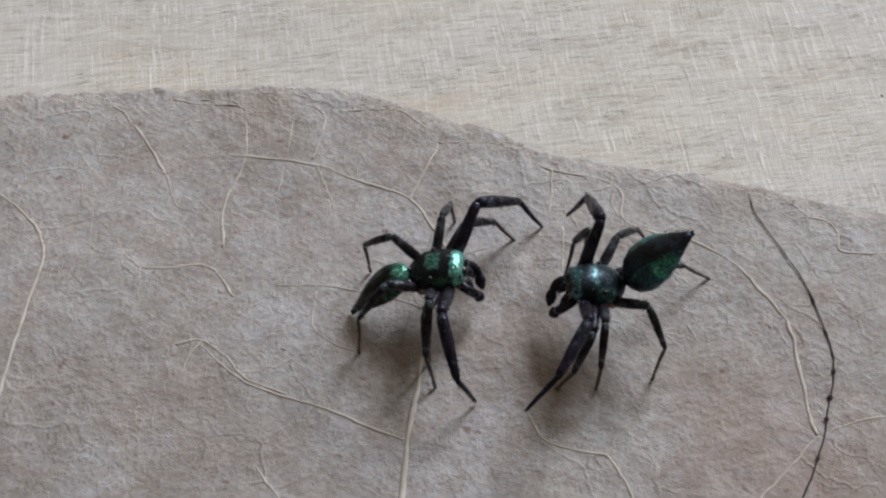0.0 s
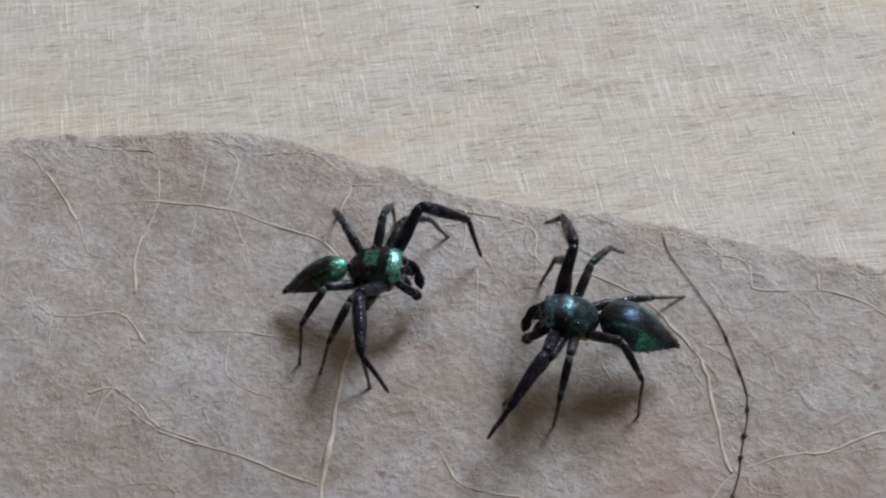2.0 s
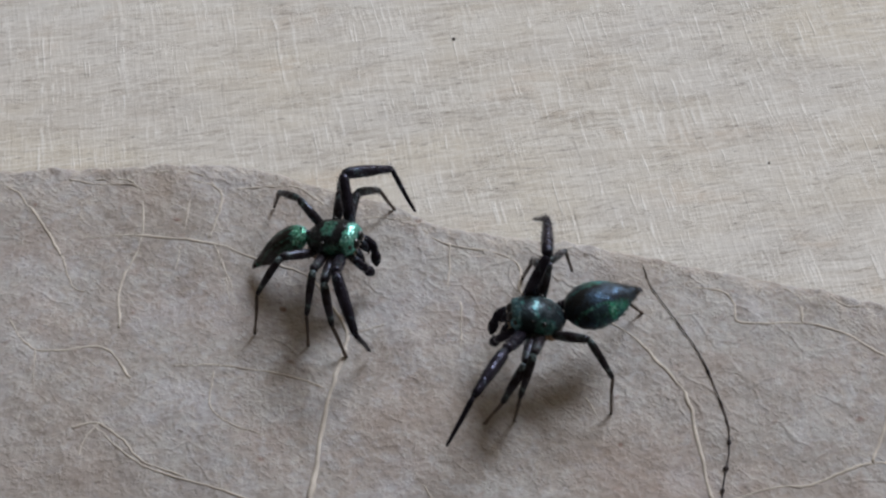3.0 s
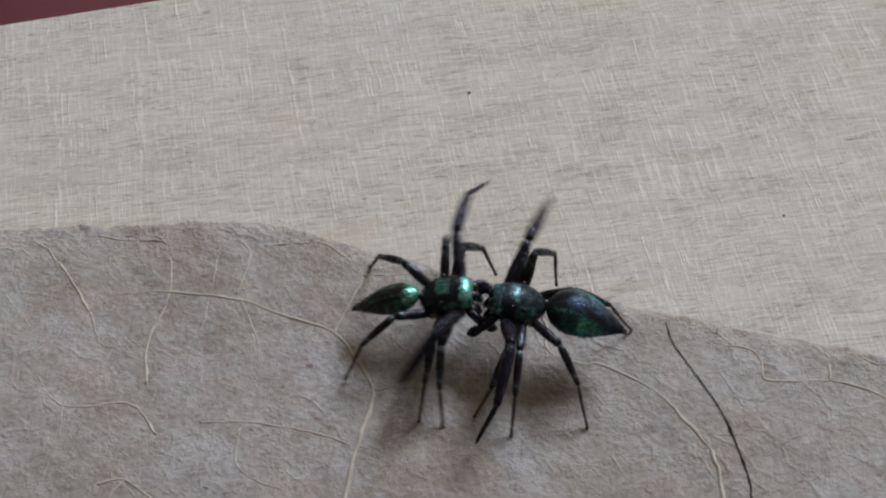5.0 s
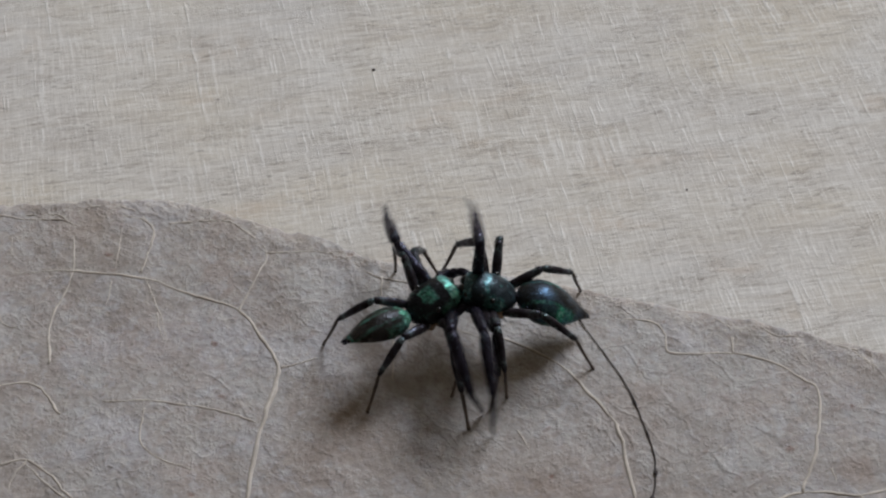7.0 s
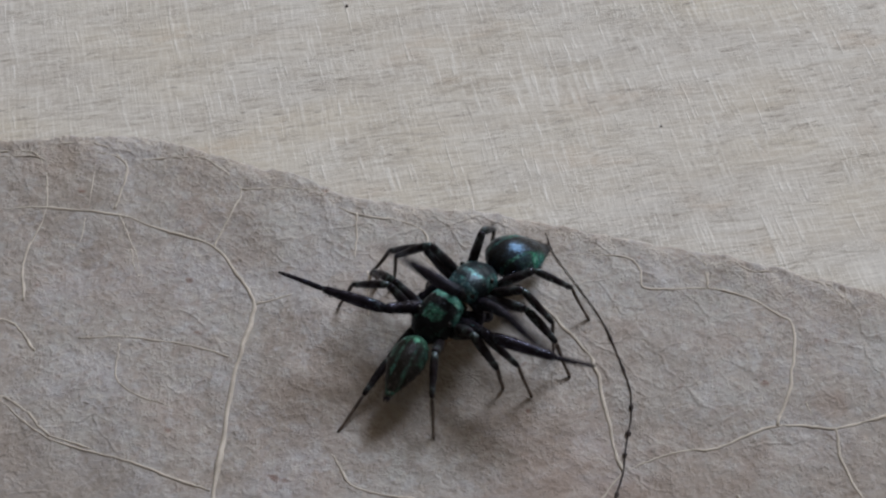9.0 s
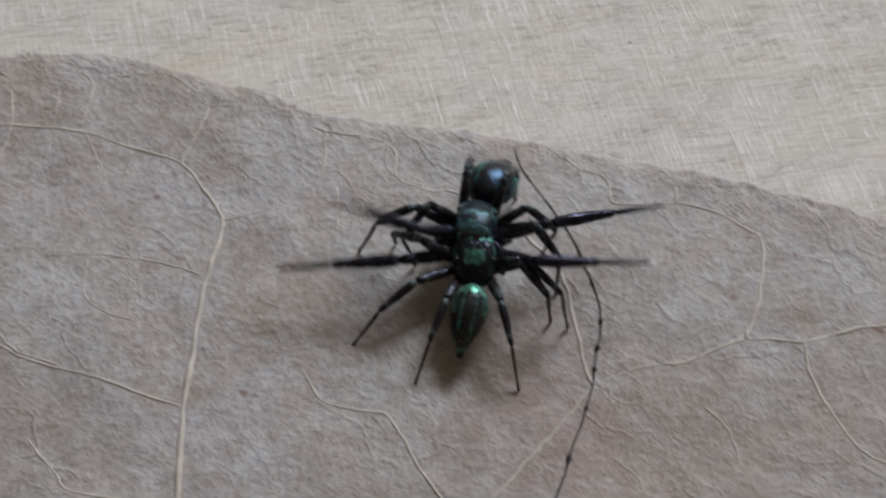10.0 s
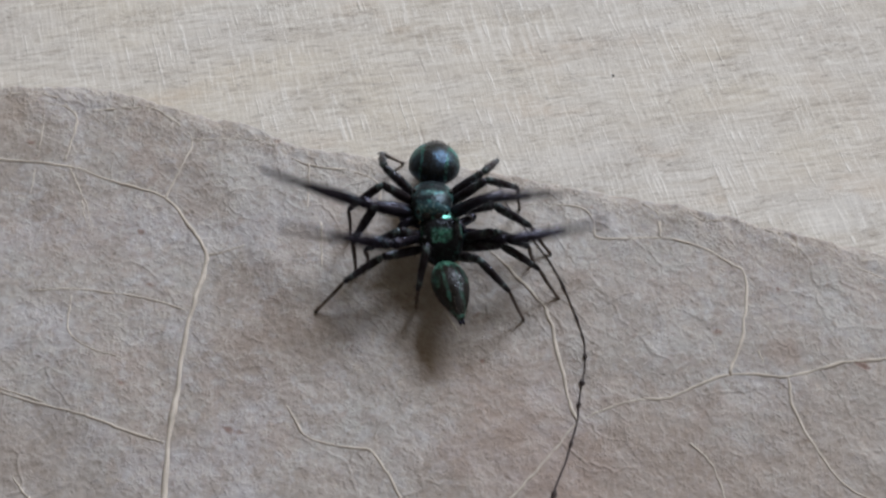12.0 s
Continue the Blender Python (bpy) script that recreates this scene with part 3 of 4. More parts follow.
    vein([(-17.7, -0.9), (-17.6, -2.1)], 0.05, 0.03, FAINT_VEIN)
    vein([(18.0, -6.4), (19.2, -7.3), (20.6, -7.3), (22.4, -8.0), (23.1, -8.7), (23.5, -9.8)], 0.08, 0.05, FAINT_VEIN)
    vein([(15.1, -6.4), (16.0, -6.6), (16.9, -7.2), (16.9, -8.2)], 0.06, 0.06, FAINT_VEIN)
    vein([(6.5, -12.7), (6.8, -13.3), (7.1, -14.0)], 0.06, 0.03, FAINT_VEIN)
    vein([(20.5, -15.0), (20.6, -15.7)], 0.05, 0.03, FAINT_VEIN)
    vein([(-18.4, 0.5), (-17.0, 0.3), (-15.2, 0.2), (-14.7, -0.3), (-14.6, -0.9)], 0.07, 0.05, FAINT_VEIN)
    vein([(-14.2, 1.1), (-12.9, 1.1), (-11.9, 0.9), (-10.8, -0.6), (-11.0, -2.0), (-11.2, -3.2)], 0.08, 0.05, FAINT_VEIN)
    vein([(-10.1, -0.0), (-8.4, 0.2), (-7.2, 0.1), (-5.9, -1.0), (-5.4, -2.2)], 0.07, 0.05, FAINT_VEIN)
    vein([(-5.2, -2.0), (-3.0, -1.95), (-1.6, -2.1)], 0.06, 0.04, FAINT_VEIN)
    return root


leaf_thing = leaf()


def fibre():
    pts = catmull([(x, y, 0) for x, y in ((9.4, -4.9), (9.8, -6.3), (10.8, -8.4), (11.7, -10.3), (12.2, -12.2), (12.6, -14.2), (12.5, -15.7), (12.1, -17.2), (11.9, -18.4), (11.4, -19.9), (10.6, -21.9), (9.9, -23.8), (8.6, -26.5), (6.6, -30))], 16)
    pts = [Vector((p.x + 0.06 * noise.noise((p.y * 0.9, 1, 2)) + 0.02 * noise.noise((p.y * 3.7, 5, 2)), p.y, leaf_z(p.x, p.y) + 0.05)) * MM for p in pts]
    knots = ((0.27, 0.05), (0.34, 0.04), (0.43, 0.07), (0.50, 0.10), (0.565, 0.08), (0.68, 0.06), (0.78, 0.09))
    bm = tube(pts, lambda u: (0.019 + 0.028 * u + 0.022 * max(0.0, noise.noise((u * 41, 4, 1))) + sum(h * math.exp(-((u - at) / 0.006) ** 2) for at, h in knots)) * MM, 8)
    return tagged(part("dry_fibre", bm, FIBRE), "thin dark knotty plant fibre lying curved on the dry leaf", "fibre")


fibre_thing = fibre()


# ---- the spiders ----
SIDES = {"L": 1, "R": -1}
HIPS = {1: (0.62, 0.72), 2: (0.22, 0.80), 3: (-0.22, 0.80), 4: (-0.66, 0.70)}
LEGS = {1: (2.9, 3.0, 2.4), 2: (2.1, 2.05, 1.75), 3: (2.15, 2.1, 1.9), 4: (2.05, 2.05, 2.0)}
GIRTH = {1: (0.29, 0.235, 0.125), 2: (0.25, 0.175, 0.095), 3: (0.225, 0.155, 0.085), 4: (0.225, 0.15, 0.08)}
HIP_Z, PEDICEL = -0.42, (-1.28, 0, 0.12)


def segment(length, r0, r1, swell=1.25, n=12, bow=0.0, pad=False):
    st = []
    for i in range(11):
        u = i / 10
        r = (r0 * (1 - u) + r1 * u) * (1 + (swell - 1) * math.sin(math.pi * min(1, u * 1.25)) ** 1.0 if u < 0.8 else 1.0)
        if i in (0, 10):
            r *= 0.72
        if pad and i >= 9:
            r *= 1.5
        st.append((u * length, r, r, r, bow * math.sin(math.pi * u)))
    return loft(st, n)


def bristles(length, r0, r1, count, seed, reach=0.16):
    """Short stiff hairs standing off a leg segment."""
    rnd, bm = random.Random(seed), bmesh.new()
    for _ in range(count):
        u, a = rnd.uniform(0.1, 0.97), rnd.uniform(0, 2 * math.pi)
        r = r0 * (1 - u) + r1 * u
        base = Vector((u * length, math.cos(a) * r * 0.9, math.sin(a) * r * 0.9))
        out = Vector((0.55, math.cos(a), math.sin(a))).normalized() * reach * rnd.uniform(0.6, 1.3)
        side = Vector((0, -math.sin(a), math.cos(a))) * 0.014
        vs = [bm.verts.new((base + d) * MM) for d in (side, -side, Vector((0.02, 0, 0)))]
        tip = bm.verts.new((base + out) * MM)
        for i in range(3):
            bm.faces.new((vs[i], vs[(i + 1) % 3], tip))
    return bm


def hairs(roots):
    """Fine tapering hairs from rows of (foot, way, thickness), in millimetres."""
    bm = bmesh.new()
    for base, way, thick in roots:
        side = way.cross(Vector((0.3, 0.5, 0.8))).normalized() * thick
        third = way.cross(side).normalized() * thick
        vs = [bm.verts.new((base + d) * MM) for d in (side, -side * 0.5 + third * 0.87, -side * 0.5 - third * 0.87)]
        tip = bm.verts.new((base + way) * MM)
        for i in range(3):
            bm.faces.new((vs[i], vs[(i + 1) % 3], tip))
    return bm


def fringe(hull, wide, seed):
    """Pale hairs that stand out below the carapace's margin and round the face."""
    rnd, out = random.Random(seed), []
    xs = [h[0] for h in hull]
    for _ in range(190):
        x, side = rnd.uniform(-1.2, 1.26), rnd.choice((1, -1))
        w = float(np.interp(x, xs, [h[1] for h in hull])) * wide
        out.append((Vector((x, side * w * rnd.uniform(0.78, 0.96), rnd.uniform(-0.42, -0.26))), Vector((rnd.uniform(-0.5, 0.3), side * rnd.uniform(0.3, 1.0), rnd.uniform(-0.9, -0.1))).normalized() * rnd.uniform(0.14, 0.32), 0.013))
    for _ in range(60):
        y = rnd.uniform(-0.6, 0.6)
        out.append((Vector((1.22, y, rnd.uniform(-0.26, -0.02))), Vector((1.0, y * 0.5, -0.5 + rnd.uniform(-0.4, 0.4))).normalized() * rnd.uniform(0.12, 0.26), 0.013))
    return hairs(out)


def pelt(length, wide, shape, seed):
    """Short hairs combed backwards over the abdomen."""
    rnd, out = random.Random(seed), []
    for _ in range(420):
        u, a = rnd.uniform(0.05, 0.97), rnd.uniform(-0.5, math.pi + 0.5)
        r = wide * float(np.interp(u, [p[0] for p in shape], [p[1] for p in shape]))
        normal = Vector((0, math.cos(a), math.sin(a) / 0.7)).normalized()
        out.append((Vector((-u * length, math.cos(a) * r * 0.97, math.sin(a) * r * 0.67)), (Vector((-1, 0, 0)) + normal * rnd.uniform(0.15, 0.6)).normalized() * rnd.uniform(0.12, 0.26), 0.011))
    return hairs(out)


def merged(*bms):
    out = bms[0]
    for b in bms[1:]:
        tmp = bpy.data.meshes.new("tmp")
        b.to_mesh(tmp)
        out.from_mesh(tmp)
        b.free()
        bpy.data.meshes.remove(tmp)
    return out


def spider(label, head_mat, rear_mat, slim, rear_length, seed):
    """A jumping spider looking along +x; returns its root, abdomen and legs."""
    root = tagged(new("jumping_spider"), label, "spider", "fighting spiders")
    wide = 0.95 if slim else 0.90
    hull = ((-1.30, 0.20, 0.10, 0.16, -0.12), (-1.22, 0.42, 0.22, 0.30, -0.12), (-1.0, 0.74, 0.38, 0.40, -0.10), (-0.6, 1.02, 0.58, 0.46, -0.08), (-0.1, 1.08, 0.70, 0.47, -0.04),
            (0.4, 1.02, 0.74, 0.47, 0.0), (0.8, 0.95, 0.70, 0.46, 0.02), (1.08, 0.86, 0.60, 0.42, 0.02), (1.22, 0.74, 0.46, 0.36, 0.02), (1.28, 0.58, 0.32, 0.28, 0.02))
    head = part("carapace", loft([(x, w * wide, u, d, z) for x, w, u, d, z in hull], 28, 2.4), head_mat, root)
    for x, y, z, r in ((1.22, 0.26, 0.14, 0.25), (1.08, 0.62, 0.24, 0.14), (0.40, 0.72, 0.48, 0.07), (-0.15, 0.82, 0.40, 0.12)):
        for s in (1, -1):
            bm = bmesh.new()
            bmesh.ops.create_uvsphere(bm, u_segments=14, v_segments=10, radius=r * MM)
            part("eye", bm, EYE, head, "glossy black eye").location = (x * MM, s * y * MM, z * MM)
    part("sternum", loft([(-0.95, 0.25, 0.1, 0.12, -0.45), (-0.6, 0.55, 0.1, 0.22, -0.45), (0.2, 0.62, 0.1, 0.24, -0.45), (0.75, 0.40, 0.1, 0.16, -0.42)], 16), TAN if slim else BROWN, root)
    for k, (hx, hy) in HIPS.items():
        for s in (1, -1):
            way = [Vector(p) * MM for p in ((hx * 0.62, s * 0.30, -0.56), (hx * 0.85, s * 0.58, -0.55), (hx, s * (hy + 0.04), HIP_Z - 0.02), (hx * 1.04, s * (hy + 0.20), HIP_Z + 0.02))]
            part("coxa", tube(catmull(way, 4), lambda u: (0.21 + 0.05 * math.sin(3.1 * u)) * MM, 10), TAN if slim or k > 2 else BROWN, root, "pale tan leg base" if slim or k > 2 else "")
    palps = []
    for s in (1, -1):
        jaw = part("chelicera", loft([(0, 0.22, 0.2, 0.2, 0), (0.25, 0.25, 0.24, 0.24, -0.02), (0.55, 0.22, 0.2, 0.2, -0.06), (0.8, 0.13, 0.13, 0.12, -0.12)], 14), BLACK, root)
        jaw.matrix_basis = pose(1.08 * MM, s * 0.27 * MM, -0.26 * MM, 0, 48, s * 14)
        part("fang", tube(catmull([Vector(p) * MM for p in ((0.72, 0, -0.1), (0.9, -s * 0.04, -0.22), (0.86, -s * 0.12, -0.4))], 4), lambda u: (0.055 - 0.045 * u) * MM, 7), BROWN, jaw)
        line = catmull([Vector(p) * MM for p in ((0, 0, 0), (0.40, s * 0.10, 0.12), (0.85, s * 0.10, 0.10), (1.25, -s * 0.08, -0.12))], 5)
        palp = part("pedipalp", merged(tube(line, lambda u: (0.17 + 0.05 * math.sin(u * 3.1)) * MM, 10), bristles(1.2, 0.18, 0.18, 40, seed + s)), BLACK, root)
        palp.matrix_basis = pose(0.92 * MM, s * 0.56 * MM, -0.36 * MM, 0, 8, s * 20)
        bulb = part("bulb", loft([(-0.28, 0.06, 0.06, 0.06, 0), (-0.18, 0.20, 0.19, 0.19, 0), (0.04, 0.27, 0.25, 0.26, 0), (0.30, 0.22, 0.20, 0.22, 0), (0.52, 0.07, 0.07, 0.07, 0)], 14), BLACK, palp, "swollen black palp tip")
        bulb.matrix_basis = pose(1.30 * MM, -s * 0.10 * MM, -0.16 * MM, 0, 30, -s * 38)
        palps.append((palp, s))
    w, L = (0.84, rear_length) if slim else (1.22, rear_length)
    shape = ((0.0, 0.16), (0.04, 0.45), (0.12, 0.76), (0.25, 0.97), (0.38, 1.0), (0.52, 0.93), (0.66, 0.75), (0.78, 0.53), (0.87, 0.35), (0.93, 0.24), (1.0, 0.12))
    rear = part("abdomen", loft([(-u * L, w * r, w * r * 0.70, w * r * 0.64, 0.05 * math.sin(math.pi * u)) for u, r in shape], 24), rear_mat, root)
    for s in (1, -1):
        part("spinneret", loft([(0, 0.07, 0.07, 0.07, 0), (-0.18, 0.08, 0.08, 0.08, 0), (-0.34, 0.035, 0.035, 0.035, 0)], 8), BLACK, rear).location = (-L * 0.95 * MM, s * 0.075 * MM, -0.02 * MM)
    part("hair_fringe", fringe(hull, wide, seed + 3), PALE_HAIR, head, "pale tan hairs along the margin", smooth=False)
    part("hair", pelt(L, w, shape, seed + 5), BROWN, rear, "short brown hairs", smooth=False)
    part("pedicel", loft([(0.25, 0.17, 0.15, 0.2, -0.15), (-0.1, 0.14, 0.13, 0.15, -0.05), (-0.35, 0.2, 0.18, 0.18, 0)], 10), BLACK, root).location = Vector(PEDICEL) * MM
    legs = {}
    for side in SIDES:
        for k in (1, 2, 3, 4):
            (a, b, c), (ra, rb, rc) = LEGS[k], GIRTH[k]
            front, sd = k == 1, seed + 10 * k + (side == "L")
            far = BLACK if front else BROWN
            leg = part("leg", merged(segment(a, ra * 0.75, ra * 0.9, 1.3), bristles(a, ra, ra, 50, sd)), BLACK if front else LEG, root, "long black front leg" if front else "")
            shin = part("tibia", merged(segment(b, rb * 1.1, rb * 0.85, 1.25, bow=0.03), bristles(b, rb, rb * 0.9, 120 if front else 60, sd + 1, 0.2 if front else 0.16)), BLACK if front else LEG, leg)
            foot = part("tarsus", merged(segment(c, rc * 1.05, rc * 0.6, 1.1, bow=-0.04, pad=not front), bristles(c, rc, rc * 0.6, 40, sd + 2, 0.13)), far, leg)
            if not front:
                part("claw_tuft", loft([(c - 0.13, rc * 0.5, rc * 0.5, rc * 0.5, 0), (c - 0.06, rc * 0.95, rc * 0.8, rc * 0.9, -0.01), (c + 0.03, rc * 0.9, rc * 0.7, rc * 0.9, -0.02), (c + 0.07, rc * 0.4, rc * 0.3, rc * 0.4, -0.02)], 8), PAD, foot, "black foot tuft")
            legs[side + str(k)] = (leg, shin, foot)
    return root, rear, legs, palps


spider_a = spider("black jumping spider with shining green bands and a slim pointed abdomen", HEAD_A, ABDOMEN_A, True, 3.45, 100)
spider_r = spider("black jumping spider with blue-green sheen and a broad oval abdomen", HEAD_R, ABDOMEN_R, False, 3.8, 500)


# ---- how the spiders and the leaf move: millimetres and degrees by seconds ----
PLACE_A = [(0, -5.69, -11.62, 2.55), (0.5, -5.7, -11.61, 2.56), (1, -4.59, -8.59, 2.57), (1.5, -4.58, -8.8, 2.57), (2, -4.63, -8.91, 2.58), (2.5, -4.62, -8.86, 2.59), (3, -5.71, -5.26, 2.6), (3.2, -5.15, -5.22, 2.6), (4.8, -2.07, -5.73, 2.6), (5, -1.01, -5.43, 2.6), (5.5, -0.25, -5.86, 2.6), (6, 0.13, -6.1, 2.6), (6.5, 2.34, -7.75, 2.6), (7, 2.69, -7.29, 2.6), (7.5, 2.66, -7.77, 2.6), (7.7, 3.37, -8.25, 2.6), (9.3, 4.1, -12.48, 1.85), (9.5, 5.39, -13.78, 1.85), (10, 6.91, -12.99, 1.85), (10.5, 6.37, -13.88, 1.85), (11, 5.92, -12.67, 1.85), (11.5, 7.02, -10.97, 1.85), (12, 6.31, -9.76, 1.85)]
TURN_A = [(0.0, -2, 8), (0.5, -2, 8), (1.0, -2, 8), (1.5, -6, 8), (2.0, -7, 8), (2.5, -9, 8), (3.0, -18, 8), (3.2, -16, 8), (4.8, -4, 8), (5.0, -3, 8), (5.5, -6, 8), (6.0, 0, 8), (6.5, 36, 8), (7.0, 35, 8), (7.5, 38, 8), (7.7, 43, 8), (9.3, 57, 8), (9.5, 74, 8), (10.0, 87, 8), (10.5, 88, 8), (11.0, 81, 8), (11.5, 80, 8), (12.0, 91, 8)]
REAR_A_TURN = [(0, 17, 41), (0.5, 17, 41), (1, 3, 35), (1.5, 8, 29), (2, 4, 31), (2.5, 5, 31), (3, 4, 41), (3.2, 7, 40), (4.8, -7, 29), (5, -7, 25), (5.5, -4, 25), (6, 27, 39), (6.5, 28, -6), (7, 32, -6), (7.5, 34, -5), (7.7, 43, -8), (9.3, 70, 10), (9.5, 83, 14), (10, 76, 12), (10.5, 94, 10), (11, 92, 8), (11.5, 83, -2), (12, 100, -2)]
FEET_A = {}
FEET_A['L1'] = [(0, -0.95, -6.94, 0.05), (0.5, -1, -6.93, 0.05), (1, 0.22, -6.64, 0.65), (1.5, 0.24, -6.39, 0.35), (2, 0.22, -6.42, 0.35), (2.5, 0.23, -6.1, 0.05), (3, -1.9, -2.15, 0.95), (3.2, -1.25, -1.82, 0.35), (4.8, 3.75, 0.04, 2.05), (5, 0.9, 2.77, 1.71), (5.5, 1.31, 1.91, 1.6), (6, 2.21, 1.68, 1.45), (6.5, -0.5, -0.19, 1.35), (7, 0.53, 0.42, 0.75), (7.5, -0.28, -2.84, 2.45), (7.7, -0.84, -1.33, 1.1), (9.3, -3.33, -10.82, 2.75), (9.5, -2.46, -11.27, 1.55), (10, -1.8, -13.28, 1.85), (10.5, -2.09, -12.84, 1.25), (11, -2.5, -11.58, 1.85), (11.5, -1, -11.14, 2.75), (12, -1.15, -9.58, 2.75)]
FEET_A['L2'] = [(0.0, -2.26, -7.77, 0.05), (0.5, -2.31, -7.77, 0.05), (1.0, -1.36, -4.94, 0.05), (1.5, -1.32, -4.93, 0.05), (2.0, -1.37, -4.99, 0.05), (2.5, -1.36, -4.90, 0.05), (3.0, -2.94, -1.18, 0.05), (3.2, -2.22, -1.42, 0.05), (4.8, 1.69, -2.88, 0.05), (5.0, 1.35, -1.88, 0.05), (5.5, 1.85, -2.12, 0.05), (6.0, 2.04, -2.34, 0.05), (6.5, 2.19, -2.80, 0.05), (7.0, 3.12, -3.41, 0.05), (7.5, 2.71, -3.87, 0.05), (7.7, 3.73, -4.48, 0.05), (9.3, 1.14, -9.12, 0.05), (9.5, 1.77, -11.29, 0.05), (10.0, 3.54, -10.52, 0.05), (10.5, 3.59, -10.47, 0.05), (11.0, 2.90, -11.81, 0.05), (11.5, 3.45, -9.65, 0.05), (12.0, 3.03, -9.70, 0.05)]
FEET_A['L3'] = [(0.0, -5.09, -6.75, 0.05), (0.5, -5.14, -6.74, 0.05), (1.0, -4.17, -4.26, 0.05), (1.5, -3.58, -4.28, 0.05), (2.0, -3.90, -4.27, 0.05), (2.5, -3.94, -4.41, 0.05), (3.0, -5.57, 0.47, 0.05), (3.2, -5.00, 0.34, 0.05), (4.8, -2.42, 0.04, 0.05), (5.0, -1.09, -1.27, 0.05), (5.5, -0.19, -1.32, 0.05), (6.0, 0.11, -1.68, 0.05), (6.5, 1.07, -4.23, 0.05), (7.0, 1.07, -3.22, 0.05), (7.5, 0.80, -4.59, 0.05), (7.7, 0.74, -4.76, 0.05), (9.3, -0.57, -10.76, 0.05), (9.5, 0.67, -12.57, 0.05), (10.0, 1.46, -16.17, 0.05), (10.5, 0.85, -16.47, 0.05), (11.0, 0.10, -13.90, 0.05), (11.5, 1.57, -11.93, 0.05), (12.0, 0.53, -12.41, 0.05)]
FEET_A['L4'] = [(0, -8.88, -9.88, 0.05), (0.5, -8.9, -9.86, 0.05), (1, -6.71, -3.91, 0.05), (1.5, -6.72, -3.84, 0.05), (2, -6.72, -3.79, 0.05), (2.5, -6.73, -3.92, 0.05), (3, -8.84, -1.07, 0.05), (3.2, -8.27, -1.38, 0.05), (4.8, -5.95, -0.74, 0.05), (5, -4.83, -1.48, 0.05), (5.5, -5.1, -2.16, 0.05), (6, -4.98, -3.21, 0.05), (6.5, -3.12, -7.41, 0.05), (7, -2.36, -7.74, 0.05), (7.5, -2.45, -7.78, 0.05), (7.7, -2.1, -10.04, 0.05), (9.3, -0.34, -16.62, 0.05), (9.5, -0.28, -16.57, 0.05), (10, 4.11, -18.31, 0.05), (10.5, 3.26, -19.05, 0.05), (11, 3.39, -17.42, 0.05), (11.5, 4.28, -16.36, 0.05), (12, 5.14, -12.11, 0.05)]
FEET_A['R1'] = [(0.0, -3.74, -16.97, 0.05), (0.5, -3.80, -16.97, 0.05), (1.0, -3.87, -14.91, 0.95), (1.5, -3.82, -14.93, 1.25), (2.0, -3.85, -15.15, 1.55), (2.5, -3.93, -14.15, 0.05), (3.0, -3.88, -10.19, 0.35), (3.2, -3.37, -10.30, 0.35), (4.8, -2.05, -9.85, 0.05), (5.0, -3.10, -9.22, 0.05), (5.5, 0.78, -12.29, 0.05), (6.0, 1.64, -12.07, 0.05), (6.5, 5.37, -12.10, 0.35), (7.0, 5.00, -11.72, 0.05), (7.5, 6.59, -12.41, 0.35), (7.7, 7.26, -11.63, 0.95), (9.3, 11.64, -15.06, 2.15), (9.5, 12.14, -16.04, 3.05), (10.0, 14.64, -13.66, 2.45), (10.5, 14.51, -15.08, 2.75), (11.0, 13.86, -13.37, 1.85), (11.5, 14.96, -12.40, 2.15), (12.0, 14.20, -8.72, 1.85)]
FEET_A['R2'] = [(0.0, -5.56, -16.23, 0.05), (0.5, -5.45, -16.07, 0.05), (1.0, -4.59, -13.98, 0.05), (1.5, -4.73, -13.86, 0.05), (2.0, -4.75, -13.89, 0.05), (2.5, -4.77, -13.85, 0.05), (3.0, -4.99, -10.30, 0.05), (3.2, -4.46, -10.57, 0.05), (4.8, -2.81, -10.70, 0.05), (5.0, -1.14, -11.21, 0.05), (5.5, 0.53, -10.86, 0.05), (6.0, 2.12, -11.05, 0.05), (6.5, 4.55, -12.35, 0.05), (7.0, 4.32, -12.67, 0.05), (7.5, 4.88, -11.70, 0.05), (7.7, 6.22, -10.85, 0.05), (9.3, 7.12, -14.64, 0.05), (9.5, 8.46, -14.79, 0.05), (10.0, 10.32, -15.10, 0.05), (10.5, 11.24, -14.63, 0.05), (11.0, 10.80, -13.87, 0.05), (11.5, 11.47, -12.12, 0.05), (12.0, 10.73, -9.75, 0.05)]
FEET_A['R3'] = [(0.0, -5.88, -14.87, 0.05), (0.5, -5.85, -14.49, 0.05), (1.0, -6.87, -13.12, 0.05), (1.5, -7.00, -13.21, 0.05), (2.0, -7.02, -13.13, 0.05), (2.5, -7.09, -13.10, 0.05), (3.0, -6.76, -9.67, 0.05), (3.2, -6.26, -9.87, 0.05), (4.8, -3.39, -10.38, 0.05), (5.0, -2.23, -10.90, 0.05), (5.5, -1.17, -8.75, 0.05), (6.0, -0.13, -10.96, 0.05), (6.5, 2.79, -11.48, 0.05), (7.0, 3.60, -10.82, 0.05), (7.5, 4.19, -13.22, 0.05), (7.7, 4.68, -13.34, 0.05), (9.3, 9.13, -14.97, 0.05), (9.5, 10.12, -16.56, 0.05), (10.0, 11.06, -15.42, 0.05), (10.5, 9.67, -18.10, 0.05), (11.0, 11.19, -14.45, 0.05), (11.5, 11.25, -15.04, 0.05), (12.0, 11.71, -11.90, 0.05)]
